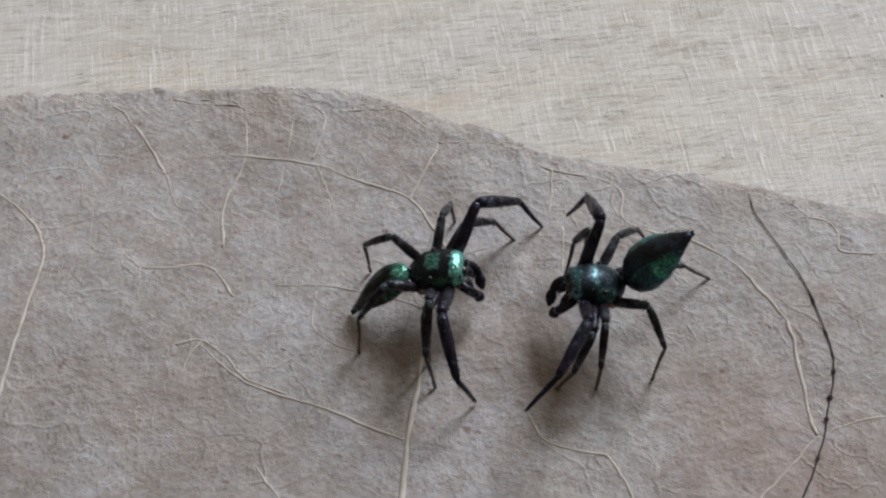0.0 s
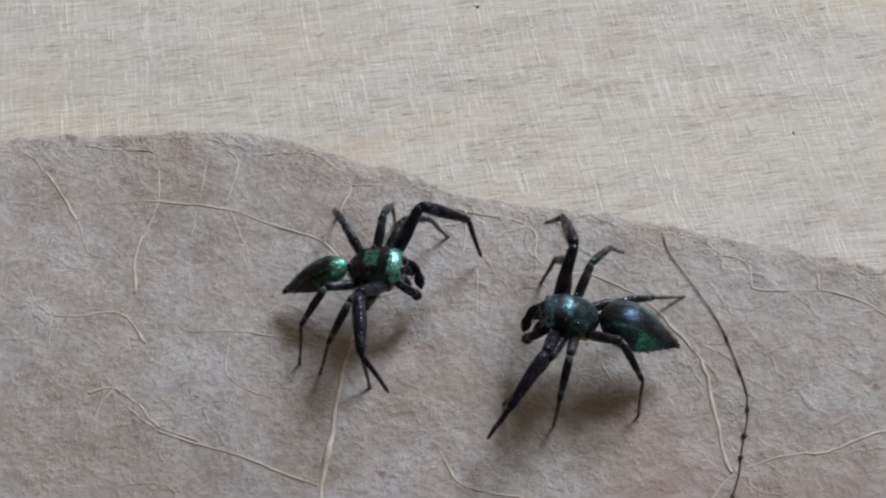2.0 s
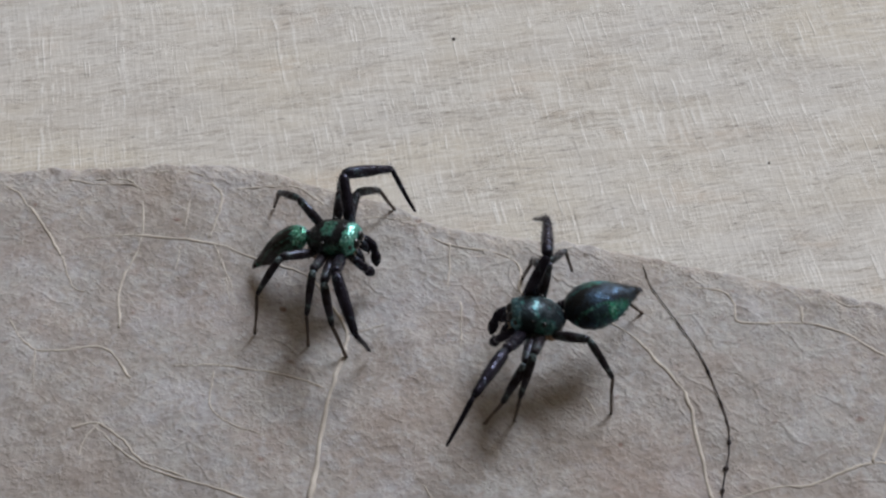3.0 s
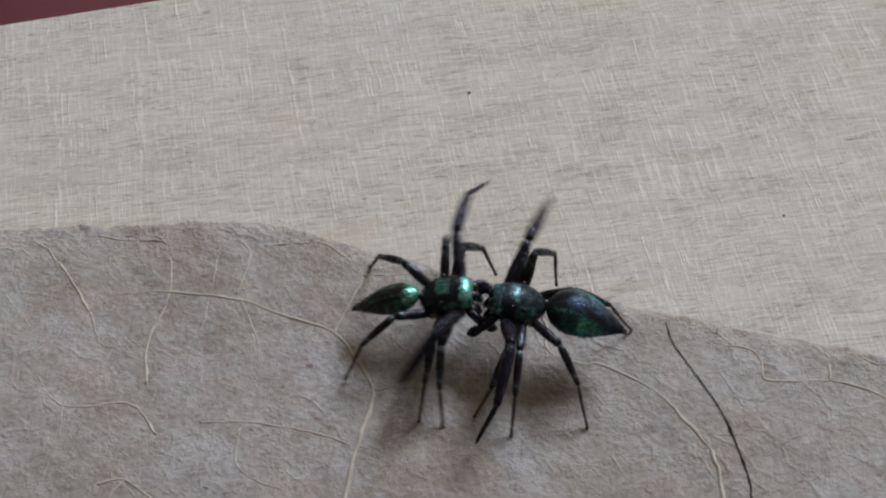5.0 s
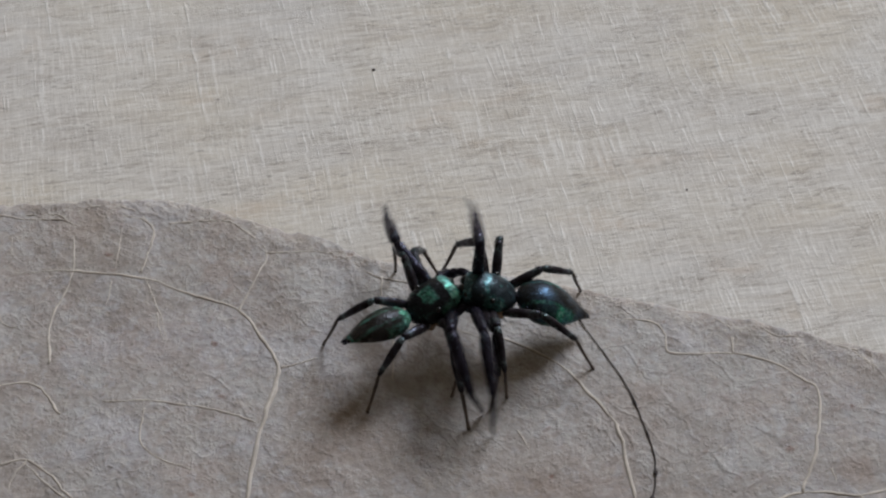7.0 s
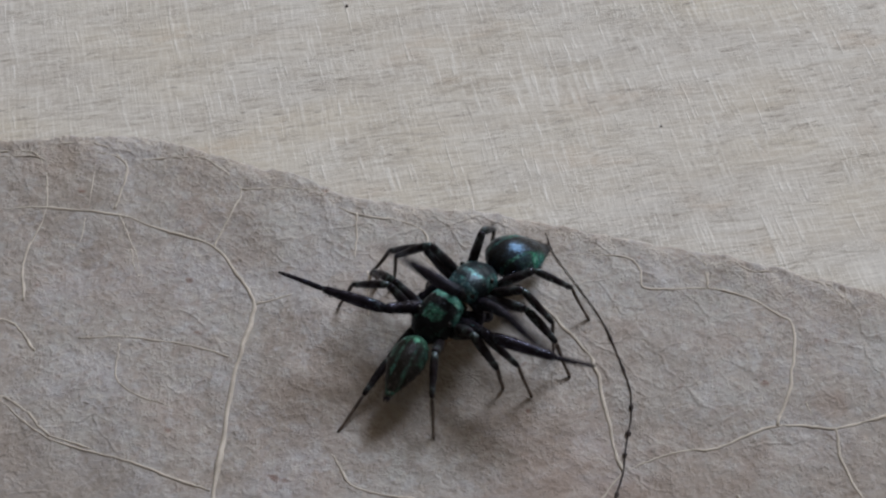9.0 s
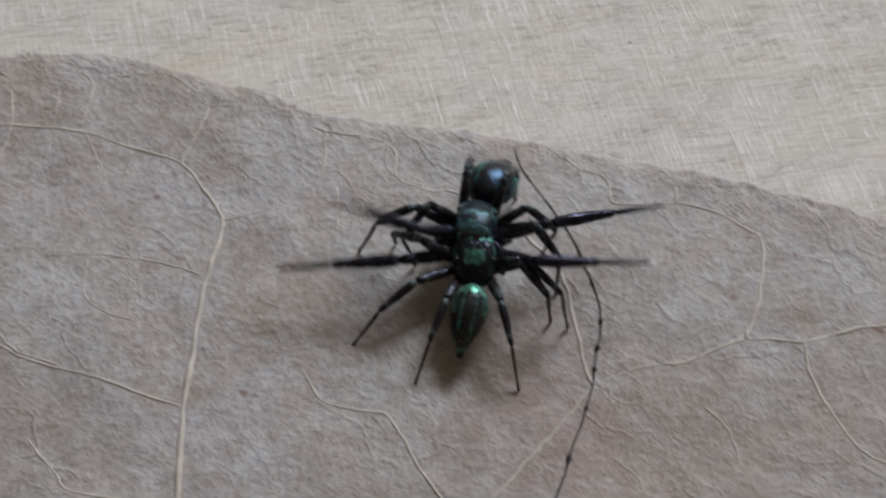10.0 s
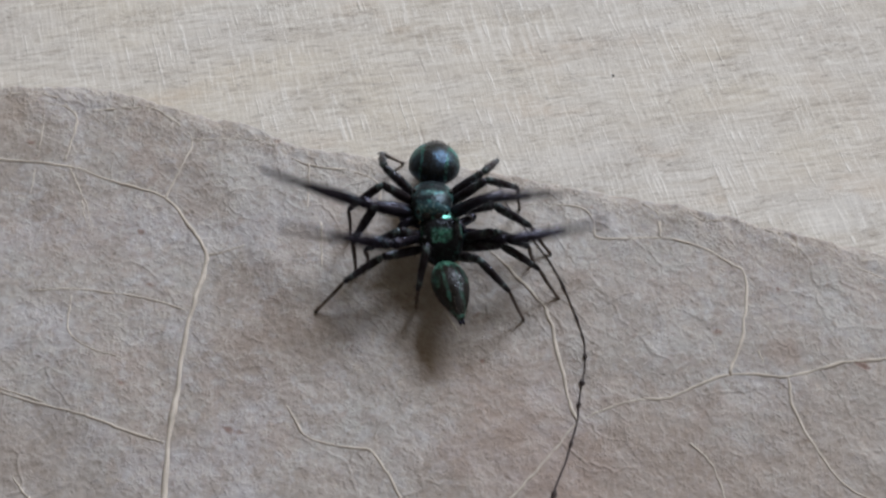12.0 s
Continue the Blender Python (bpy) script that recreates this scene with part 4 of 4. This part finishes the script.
FEET_A['R4'] = [(0.0, -9.07, -14.53, 0.05), (0.5, -9.02, -14.42, 0.05), (1.0, -7.83, -12.52, 0.05), (1.5, -7.98, -12.60, 0.05), (2.0, -7.99, -12.55, 0.05), (2.5, -8.01, -12.58, 0.05), (3.0, -9.29, -8.97, 0.05), (3.2, -8.64, -9.31, 0.05), (4.8, -7.40, -8.58, 0.05), (5.0, -5.76, -8.48, 0.05), (5.5, -4.11, -9.69, 0.05), (6.0, -4.07, -9.73, 0.05), (6.5, -1.07, -12.16, 0.05), (7.0, -0.28, -11.69, 0.05), (7.5, 0.90, -13.11, 0.05), (7.7, 0.84, -13.07, 0.05), (9.3, 4.83, -17.78, 0.05), (9.5, 7.23, -18.46, 0.05), (10.0, 8.60, -18.70, 0.05), (10.5, 8.69, -18.59, 0.05), (11.0, 9.81, -17.08, 0.05), (11.5, 8.62, -17.12, 0.05), (12.0, 9.97, -13.05, 0.05)]
LEAN_A = {}
LEAN_A['L1'] = [(0, 22, 0.45), (0.5, 22, 0.45), (1, 22, 0.45), (1.5, 22, 0.45), (2, 22, 0.45), (2.5, 22, 0.45), (3, 40, 0.75), (3.2, 40, 1.1), (4.8, 50, 0.75), (5, 30, 0.75), (5.5, 30, 0.45), (6, 40, 0.45), (6.5, 30, 0.15), (7, 30, 0.15), (7.5, 30, 0.15), (7.7, 50, 0.15), (9.3, 50, 0.15), (9.5, 40, 0.15), (10, 40, 0.15), (10.5, 40, 0.15), (11, 40, 0.15), (11.5, 40, 0.15), (12, 50, 0.15)]
LEAN_A['R1'] = [(0.0, 20, 1.1), (0.5, 20, 1.1), (1.0, 30, 1.1), (1.5, 30, 1.1), (2.0, 30, 1.1), (2.5, 20, 1.1), (3.0, 20, 1.1), (3.2, 20, 1.1), (4.8, 10, 1.1), (5.0, -20, 1.1), (5.5, 20, 1.1), (6.0, 20, 1.1), (6.5, 30, 1.1), (7.0, 20, 1.1), (7.5, 40, 1.1), (7.7, 40, 1.1), (9.3, 40, 1.1), (9.5, 40, 0.75), (10.0, 40, 0.15), (10.5, 50, 0.15), (11.0, 40, 0.15), (11.5, 50, 0.15), (12.0, 50, 0.15)]
PLACE_R = [(0, 1.45, -12.36, 2.85), (0.5, 1.45, -12.37, 2.85), (1, 4.22, -11.38, 2.85), (1.5, 4.12, -11.68, 2.85), (2, 4.17, -11.71, 2.85), (2.5, 3.37, -9.8, 2.85), (3, 3.7, -10.01, 2.85), (3.2, 4.23, -10.15, 2.85), (4.8, 2.65, -7.15, 2.65), (5, 2.36, -5.89, 2.65), (5.5, 3.35, -6.1, 2.65), (6, 4.17, -6.39, 2.65), (6.5, 5.07, -6.79, 2.65), (7, 5.4, -6.76, 2.65), (7.5, 5.27, -7.04, 2.65), (7.7, 5.94, -7.02, 2.65), (9.3, 5.63, -10.56, 2.25), (9.5, 6.29, -11.72, 2.25), (10, 7.08, -10.98, 2.25), (10.5, 6.59, -11.5, 2.25), (11, 6.26, -10.54, 2.25), (11.5, 7.35, -9.12, 2.25), (12, 5.98, -7.75, 2.25)]
TURN_R = [(0.0, 190, 8), (0.5, 190, 8), (1.0, 167, 8), (1.5, 183, 8), (2.0, 181, 8), (2.5, 184, 8), (3.0, 183, 8), (3.2, 181, 8), (4.8, 177, 8), (5.0, 180, 8), (5.5, 176, 8), (6.0, 176, 8), (6.5, 176, 8), (7.0, 171, 8), (7.5, 180, 8), (7.7, 175, 8), (9.3, 244, 8), (9.5, 249, 8), (10.0, 257, 8), (10.5, 260, 8), (11.0, 254, 8), (11.5, 260, 8), (12.0, 267, 8)]
REAR_R_TURN = [(0.0, 195, -43), (0.5, 194, -43), (1.0, 173, 20), (1.5, 167, 15), (2.0, 171, 21), (2.5, 206, 2), (3.0, 206, 2), (3.2, 174, -31), (4.8, 179, 22), (5.0, 162, 9), (5.5, 177, 20), (6.0, 160, 28), (6.5, 195, 15), (7.0, 184, 27), (7.5, 195, 16), (7.7, 197, 16), (9.3, 221, 20), (9.5, 235, 20), (10.0, 244, 19), (10.5, 240, 31), (11.0, 235, 36), (11.5, 248, 35), (12.0, 261, 21)]
FEET_R = {}
FEET_R['L1'] = [(0.0, -1.57, -18.56, 1.85), (0.5, -1.54, -19.17, 2.75), (1.0, 1.53, -14.20, 0.65), (1.5, 0.54, -17.00, 0.95), (2.0, 0.49, -17.09, 0.95), (2.5, -0.72, -15.66, 0.65), (3.0, -0.40, -17.27, 3.05), (3.2, 0.06, -15.81, 0.65), (4.8, -1.28, -14.94, 4.25), (5.0, 0.38, -12.31, 0.35), (5.5, 2.05, -12.34, 0.35), (6.0, 2.31, -13.07, 0.35), (6.5, 5.59, -11.02, 0.05), (7.0, 5.38, -12.99, 0.05), (7.5, 5.98, -11.38, 0.05), (7.7, 8.57, -9.47, 1.85), (9.3, 9.38, -13.42, 0.05), (9.5, 11.11, -13.00, 0.05), (10.0, 15.75, -10.36, 2.45), (10.5, 14.14, -12.05, 1.85), (11.0, 12.23, -10.72, 0.35), (11.5, 15.64, -8.62, 2.45), (12.0, 12.25, -7.16, 1.85)]
FEET_R['L2'] = [(0.0, -0.20, -16.17, 0.05), (0.5, -0.33, -16.18, 0.05), (1.0, 2.74, -14.29, 0.05), (1.5, 1.39, -14.62, 0.05), (2.0, 1.24, -14.61, 0.05), (2.5, 0.93, -13.72, 0.05), (3.0, 1.35, -13.97, 0.05), (3.2, 1.78, -14.07, 0.05), (4.8, 0.12, -10.42, 0.05), (5.0, 0.31, -10.59, 0.05), (5.5, 1.83, -10.75, 0.05), (6.0, 3.12, -11.12, 0.05), (6.5, 5.30, -10.04, 0.05), (7.0, 5.40, -11.41, 0.05), (7.5, 5.65, -12.02, 0.05), (7.7, 6.62, -12.46, 0.05), (9.3, 10.12, -13.74, 0.05), (9.5, 9.93, -14.87, 0.05), (10.0, 10.71, -13.54, 0.05), (10.5, 10.77, -12.71, 0.05), (11.0, 11.43, -12.60, 0.05), (11.5, 11.30, -11.21, 0.05), (12.0, 11.57, -9.26, 0.05)]
FEET_R['L3'] = [(0.0, 1.54, -16.10, 0.05), (0.5, 1.53, -16.11, 0.05), (1.0, 3.95, -14.25, 0.05), (1.5, 3.46, -15.72, 0.05), (2.0, 3.43, -15.78, 0.05), (2.5, 2.37, -13.67, 0.05), (3.0, 2.67, -13.80, 0.05), (3.2, 3.18, -14.06, 0.05), (4.8, 1.20, -11.46, 0.05), (5.0, 1.98, -11.66, 0.05), (5.5, 3.16, -9.05, 0.05), (6.0, 4.16, -11.02, 0.05), (6.5, 6.02, -11.18, 0.05), (7.0, 6.12, -10.93, 0.05), (7.5, 6.36, -10.67, 0.05), (7.7, 8.08, -12.24, 0.05), (9.3, 9.63, -11.83, 0.05), (9.5, 9.98, -12.67, 0.05), (10.0, 10.26, -11.27, 0.05), (10.5, 10.29, -11.41, 0.05), (11.0, 10.53, -10.96, 0.05), (11.5, 10.19, -10.36, 0.05), (12.0, 10.34, -6.52, 0.05)]
FEET_R['L4'] = [(0.0, 4.04, -15.46, 0.05), (0.5, 3.98, -15.47, 0.05), (1.0, 7.11, -15.13, 0.05), (1.5, 7.10, -15.08, 0.05), (2.0, 7.20, -15.16, 0.05), (2.5, 6.73, -13.31, 0.05), (3.0, 7.05, -13.35, 0.05), (3.2, 7.56, -13.55, 0.05), (4.8, 5.52, -11.49, 0.05), (5.0, 5.47, -11.16, 0.05), (5.5, 6.49, -9.62, 0.05), (6.0, 6.48, -9.43, 0.05), (6.5, 9.31, -8.58, 0.05), (7.0, 10.27, -9.32, 0.05), (7.5, 10.26, -9.16, 0.05), (7.7, 11.14, -10.41, 0.05), (9.3, 11.08, -10.04, 0.05), (9.5, 10.99, -9.31, 0.05), (10.0, 9.25, -8.08, 0.05), (10.5, 10.37, -8.84, 0.05), (11.0, 10.56, -8.17, 0.05), (11.5, 11.60, -6.47, 0.05), (12.0, 9.1, -3.75, 0.05)]
FEET_R['R1'] = [(0, 0.15, -7.19, 1.25), (0.5, 0.12, -7.19, 1.25), (1, 6.76, -3.53, 3.6), (1.5, 3.31, -5.23, 1.55), (2, 3.21, -5.03, 1.25), (2.5, 3.48, -3.64, 2.45), (3, 3.73, -3.84, 2.45), (3.2, 4.29, -4.05, 2.45), (4.8, 3.81, 0.43, 2.15), (5, 4.19, 2.04, 1.5), (5.5, 2.81, 1.78, 1.05), (6, 3.15, 1.61, 3.2), (6.5, 4.0, 2.3, 1.4), (7, 4.65, -1.34, 3.05), (7.5, 3.72, -1.82, 3.05), (7.7, 3.98, -2.44, 2.45), (9.3, 0.61, -8.12, 2.75), (9.5, -0.51, -6.58, 0.66), (10, 0.71, -9.04, 1.55), (10.5, 0.55, -9.39, 1.25), (11, 0.19, -8.35, 2.15), (11.5, -0.48, -9.11, 2.45), (12, -1.92, -5.98, 2.45)]
FEET_R['R2'] = [(0.0, 0.13, -9.85, 0.05), (0.5, 0.08, -9.85, 0.05), (1.0, 3.10, -7.76, 0.05), (1.5, 3.06, -7.77, 0.05), (2.0, 3.03, -7.66, 0.05), (2.5, 3.00, -5.37, 0.05), (3.0, 3.25, -5.49, 0.05), (3.2, 3.91, -5.54, 0.05), (4.8, 2.45, -1.78, 0.05), (5.0, 2.09, -2.05, 0.05), (5.5, 3.60, -1.74, 0.05), (6.0, 3.90, -1.87, 0.05), (6.5, 3.09, -2.88, 0.05), (7.0, 3.34, -3.23, 0.05), (7.5, 3.55, -3.33, 0.05), (7.7, 3.57, -3.40, 0.05), (9.3, 0.75, -8.79, 0.05), (9.5, 2.43, -10.81, 0.05), (10.0, 1.84, -10.99, 0.05), (10.5, 2.08, -10.45, 0.05), (11.0, 2.42, -10.67, 0.05), (11.5, 1.80, -10.87, 0.05), (12.0, 2.43, -10.45, 0.05)]
FEET_R['R3'] = [(0.0, 4.08, -7.70, 0.05), (0.5, 4.03, -7.70, 0.05), (1.0, 6.88, -6.60, 1.00), (1.5, 6.85, -6.64, 1.00), (2.0, 6.84, -6.55, 1.00), (2.5, 5.09, -5.61, 1.00), (3.0, 5.53, -5.77, 1.00), (3.2, 6.12, -5.88, 1.00), (4.8, 4.66, -3.20, 1.00), (5.0, 4.26, -2.97, 0.50), (5.5, 4.69, -2.10, 0.05), (6.0, 4.85, -2.23, 0.05), (6.5, 5.05, -3.18, 0.05), (7.0, 6.00, -3.24, 0.05), (7.5, 5.47, -3.33, 0.05), (7.7, 5.95, -3.77, 0.05), (9.3, 1.66, -9.46, 0.05), (9.5, 2.93, -11.31, 0.05), (10.0, 4.39, -11.84, 0.05), (10.5, 3.56, -12.58, 0.05), (11.0, 2.24, -9.67, 0.05), (11.5, 4.34, -7.91, 0.05), (12.0, 2.24, -8.12, 0.05)]
FEET_R['R4'] = [(0.0, 6.76, -9.69, 0.05), (0.5, 6.69, -9.71, 0.05), (1.0, 7.89, -8.41, 0.05), (1.5, 9.75, -8.43, 0.05), (2.0, 9.72, -8.37, 0.05), (2.5, 8.62, -7.36, 0.05), (3.0, 8.85, -7.59, 0.05), (3.2, 9.41, -7.88, 0.05), (4.8, 8.87, -5.13, 0.05), (5.0, 7.79, -5.40, 0.05), (5.5, 7.76, -4.06, 0.05), (6.0, 7.80, -3.68, 0.05), (6.5, 9.26, -3.73, 0.05), (7.0, 9.98, -4.51, 0.05), (7.5, 10.47, -4.60, 0.05), (7.7, 10.92, -4.48, 0.05), (9.3, 6.18, -7.20, 0.05), (9.5, 6.43, -7.60, 0.05), (10.0, 7.28, -6.78, 0.05), (10.5, 6.31, -7.93, 0.05), (11.0, 6.00, -6.77, 0.05), (11.5, 6.85, -5.45, 0.05), (12.0, 4.9, -3.6, 0.05)]
LEAN_R = {}
LEAN_R['L4'] = LEAN_R['R4'] = [(0.0, 20, 0.6, 0.05), (11.5, 20, 0.6, 0.05), (12.0, 20, 0.6, 1.1)]
LEAN_R['L1'] = [(0.0, 30, 1.1), (0.5, 30, 1.1), (1.0, 30, 1.1), (1.5, 20, 1.1), (2.0, 20, 1.1), (2.5, 20, 1.1), (3.0, 10, 1.1), (3.2, 20, 1.1), (4.8, 40, 1.1), (5.0, 20, 1.1), (5.5, 10, 1.1), (6.0, 20, 1.1), (6.5, -10, 1.1), (7.0, 0, 1.1), (7.5, 0, 1.1), (7.7, -70, 1.1), (9.3, -20, 0.75), (9.5, -40, 0.15), (10.0, -20, 0.15), (10.5, -40, 0.15), (11.0, -30, 0.15), (11.5, -60, 0.15), (12.0, -30, 0.15)]
LEAN_R['R1'] = [(0.0, 20, 0.45), (0.5, 20, 0.45), (1.0, 20, 0.15), (1.5, 20, 0.45), (2.0, 20, 0.45), (2.5, 20, 0.45), (3.0, 20, 0.45), (3.2, 20, 0.45), (4.8, 20, 0.45), (5.0, 10, 0.45), (5.5, 30, 0.75), (6.0, 40, 1.1), (6.5, 50, 1.1), (7.0, 0, 0.15), (7.5, -10, 0.15), (7.7, -30, 0.15), (9.3, -40, 0.15), (9.5, -30, 0.15), (10.0, -50, 0.15), (10.5, -50, 0.15), (11.0, -40, 0.15), (11.5, -50, 0.15), (12.0, -50, 0.15)]


def turned(yaw, pitch):
    return Matrix.Rotation(radians(yaw), 4, "Z") @ Matrix.Rotation(radians(-pitch), 4, "Y")


def reach(lengths, d, share):
    """The bends at knee and ankle, and the femur's rise above the line to the foot, for a foot d away; share: the ankle's bend by the knee's."""
    a, b, c = lengths

    def end(k):
        return Vector((a + b * math.cos(k) + c * math.cos((1 + share) * k), -b * math.sin(k) - c * math.sin((1 + share) * k)))
    lo, hi = 0.06, 2.4 / (1 + 0.5 * share)
    for _ in range(30):
        k = (lo + hi) / 2
        lo, hi = (k, hi) if end(k).length > d else (lo, k)
    e = end(lo)
    return lo, share * lo, math.atan2(-e.y, e.x)


def leg_pose(body, key, foot, lean, share, splay=0.05):
    """The poses of femur, tibia and tarsus for a foot at a place in millimetres; lean turns the bend from upward to backward, splay turns a hind leg's outward."""
    k, s = int(key[1]), SIDES[key[0]]
    inverse = body.inverted()
    up = (inverse.to_3x3() @ Vector((0, 0, 1))).normalized()
    up = up * math.cos(radians(lean)) + Vector((-1, 0, 0)) * math.sin(radians(lean))
    if k in (2, 3):
        up += Vector((0, 0.3 * s, 0))
    if k == 4:
        up += Vector((0, splay * s, 0))
    hip = Vector((HIPS[k][0], s * HIPS[k][1], HIP_Z))
    to = (inverse @ (foot * MM)) / MM - hip
    knee, ankle, rise = reach(LEGS[k], to.length, share)
    x = to.normalized()
    y = up.cross(x).normalized()
    basis = Matrix((x, y, x.cross(y))).transposed().to_4x4() @ Matrix.Rotation(-rise, 4, "Y")
    a, b = LEGS[k][:2]
    bend = Matrix.Rotation(knee, 4, "Y")
    return (Matrix.Translation(hip * MM) @ basis, Matrix.Translation((a * MM, 0, 0)) @ bend,
            Matrix.Translation(Vector((a * MM, 0, 0)) + bend @ Vector((b * MM, 0, 0))) @ Matrix.Rotation(knee + ankle, 4, "Y"))


def move_spider(made, place, turn, rear_turn, feet, spread, wave, leans):
    root, rear, legs, palps = made

    def body_at(t):
        return Matrix.Translation(Vector(smooth_rows(place, t)) * MM) @ turned(*smooth_rows(turn, t))
    tenths = [i / 10 for i in range(121)]
    walk(root, [(t, body_at(t)) for t in tenths])
    walk(rear, [(t, Matrix.Translation(Vector(PEDICEL) * MM) @ turned(*smooth_rows(turn, t)).inverted() @ turned(*smooth_rows(rear_turn, t))) for t in tenths])
    for palp, s in palps:
        walk(palp, [(t, pose(0.92 * MM, s * 0.56 * MM, -0.36 * MM, 0, dip, s * out)) for t, out, dip in spread])
    for key, trio in legs.items():
        rows = ([], [], [])
        for t in [i / 30 for i in range(361)] if key in wave else tenths:
            body, foot, lean = body_at(t), Vector(smooth_rows(feet[key], t)), HOLD[int(key[1])]
            bend = (lean, 0.6)
            if key in leans:
                bend = smooth_rows(leans[key], t)
            if key in wave:
                swing = smooth_rows(wave[key], t)[0] * math.sin(8 * math.pi * t)
                foot += body.to_3x3() @ Vector((swing, 0, 0.5 * swing))
            for r, m in zip(rows, leg_pose(body, key, foot, *bend)):
                r.append((t, m))
        for ob, r in zip(trio, rows):
            walk(ob, r)


HOLD = {1: 20, 2: 18, 3: 0, 4: 20}       # degrees by which the knees lean back
# seconds and millimetres of the quick trembling of the raised front legs
WAVE_A = {"L1": [(0.0, 0), (4.6, 0), (4.9, 0.8), (5.5, 0.9), (6.0, 0.1), (6.5, 0.9), (7.0, 0.4), (7.5, 0.1), (9.5, 0.2), (10.0, 0.4), (10.5, 0.1), (11.0, 0.6), (12.0, 1.1)],
          "R1": [(0.0, 0), (4.6, 0), (4.9, 0.8), (5.5, 0.6), (6.0, 0.1), (6.5, 0.3), (9.5, 0.2), (10.0, 0.3), (10.5, 0.1), (11.0, 0.5), (12.0, 0.9)]}
WAVE_R = {"R1": [(0.0, 0), (0.9, 0.5), (1.3, 0), (4.6, 0), (5.0, 0.8), (5.5, 0.4), (6.0, 0.1), (6.5, 1.4), (7.5, 0.8), (9.5, 3.2), (10.5, 3.6), (11.0, 2.8), (12.0, 1.8)],
          "L1": [(0.0, 0), (4.6, 0), (5.0, 0.2), (7.0, 0.5), (9.5, 2.0), (10.5, 2.6), (11.0, 2.0), (12.0, 1.6)]}


def motions():
    slide = [(0.0, -0.98, 0.28, 0.66), (2.3, -0.98, 0.28, 0.66), (2.5, -0.99, 0.28, 0.52), (3.0, -0.64, 0.19, 0.34), (3.2, 0.0, 0.0, 0.0), (12.0, 0.0, 0.0, 0.0)]
    walk(leaf_thing, [(t, pose(x * MM, y * MM, 0, 0, 0, turn)) for t, x, y, turn in slide])
    walk(fibre_thing, [(t, pose(0.68 * x * MM, y * MM, 0, 0, 0, turn)) for t, x, y, turn in slide])
    spread = [(0.0, 2, 44), (3.2, 2, 44), (4.8, 14, 34), (5.2, 52, 16), (7.7, 50, 16), (9.3, 58, 14), (12.0, 58, 14)]     # seconds, palps outward, palps down
    move_spider(spider_a, PLACE_A, TURN_A, REAR_A_TURN, FEET_A, spread, WAVE_A, LEAN_A)
    move_spider(spider_r, PLACE_R, TURN_R, REAR_R_TURN, FEET_R, spread, WAVE_R, LEAN_R)


motions()
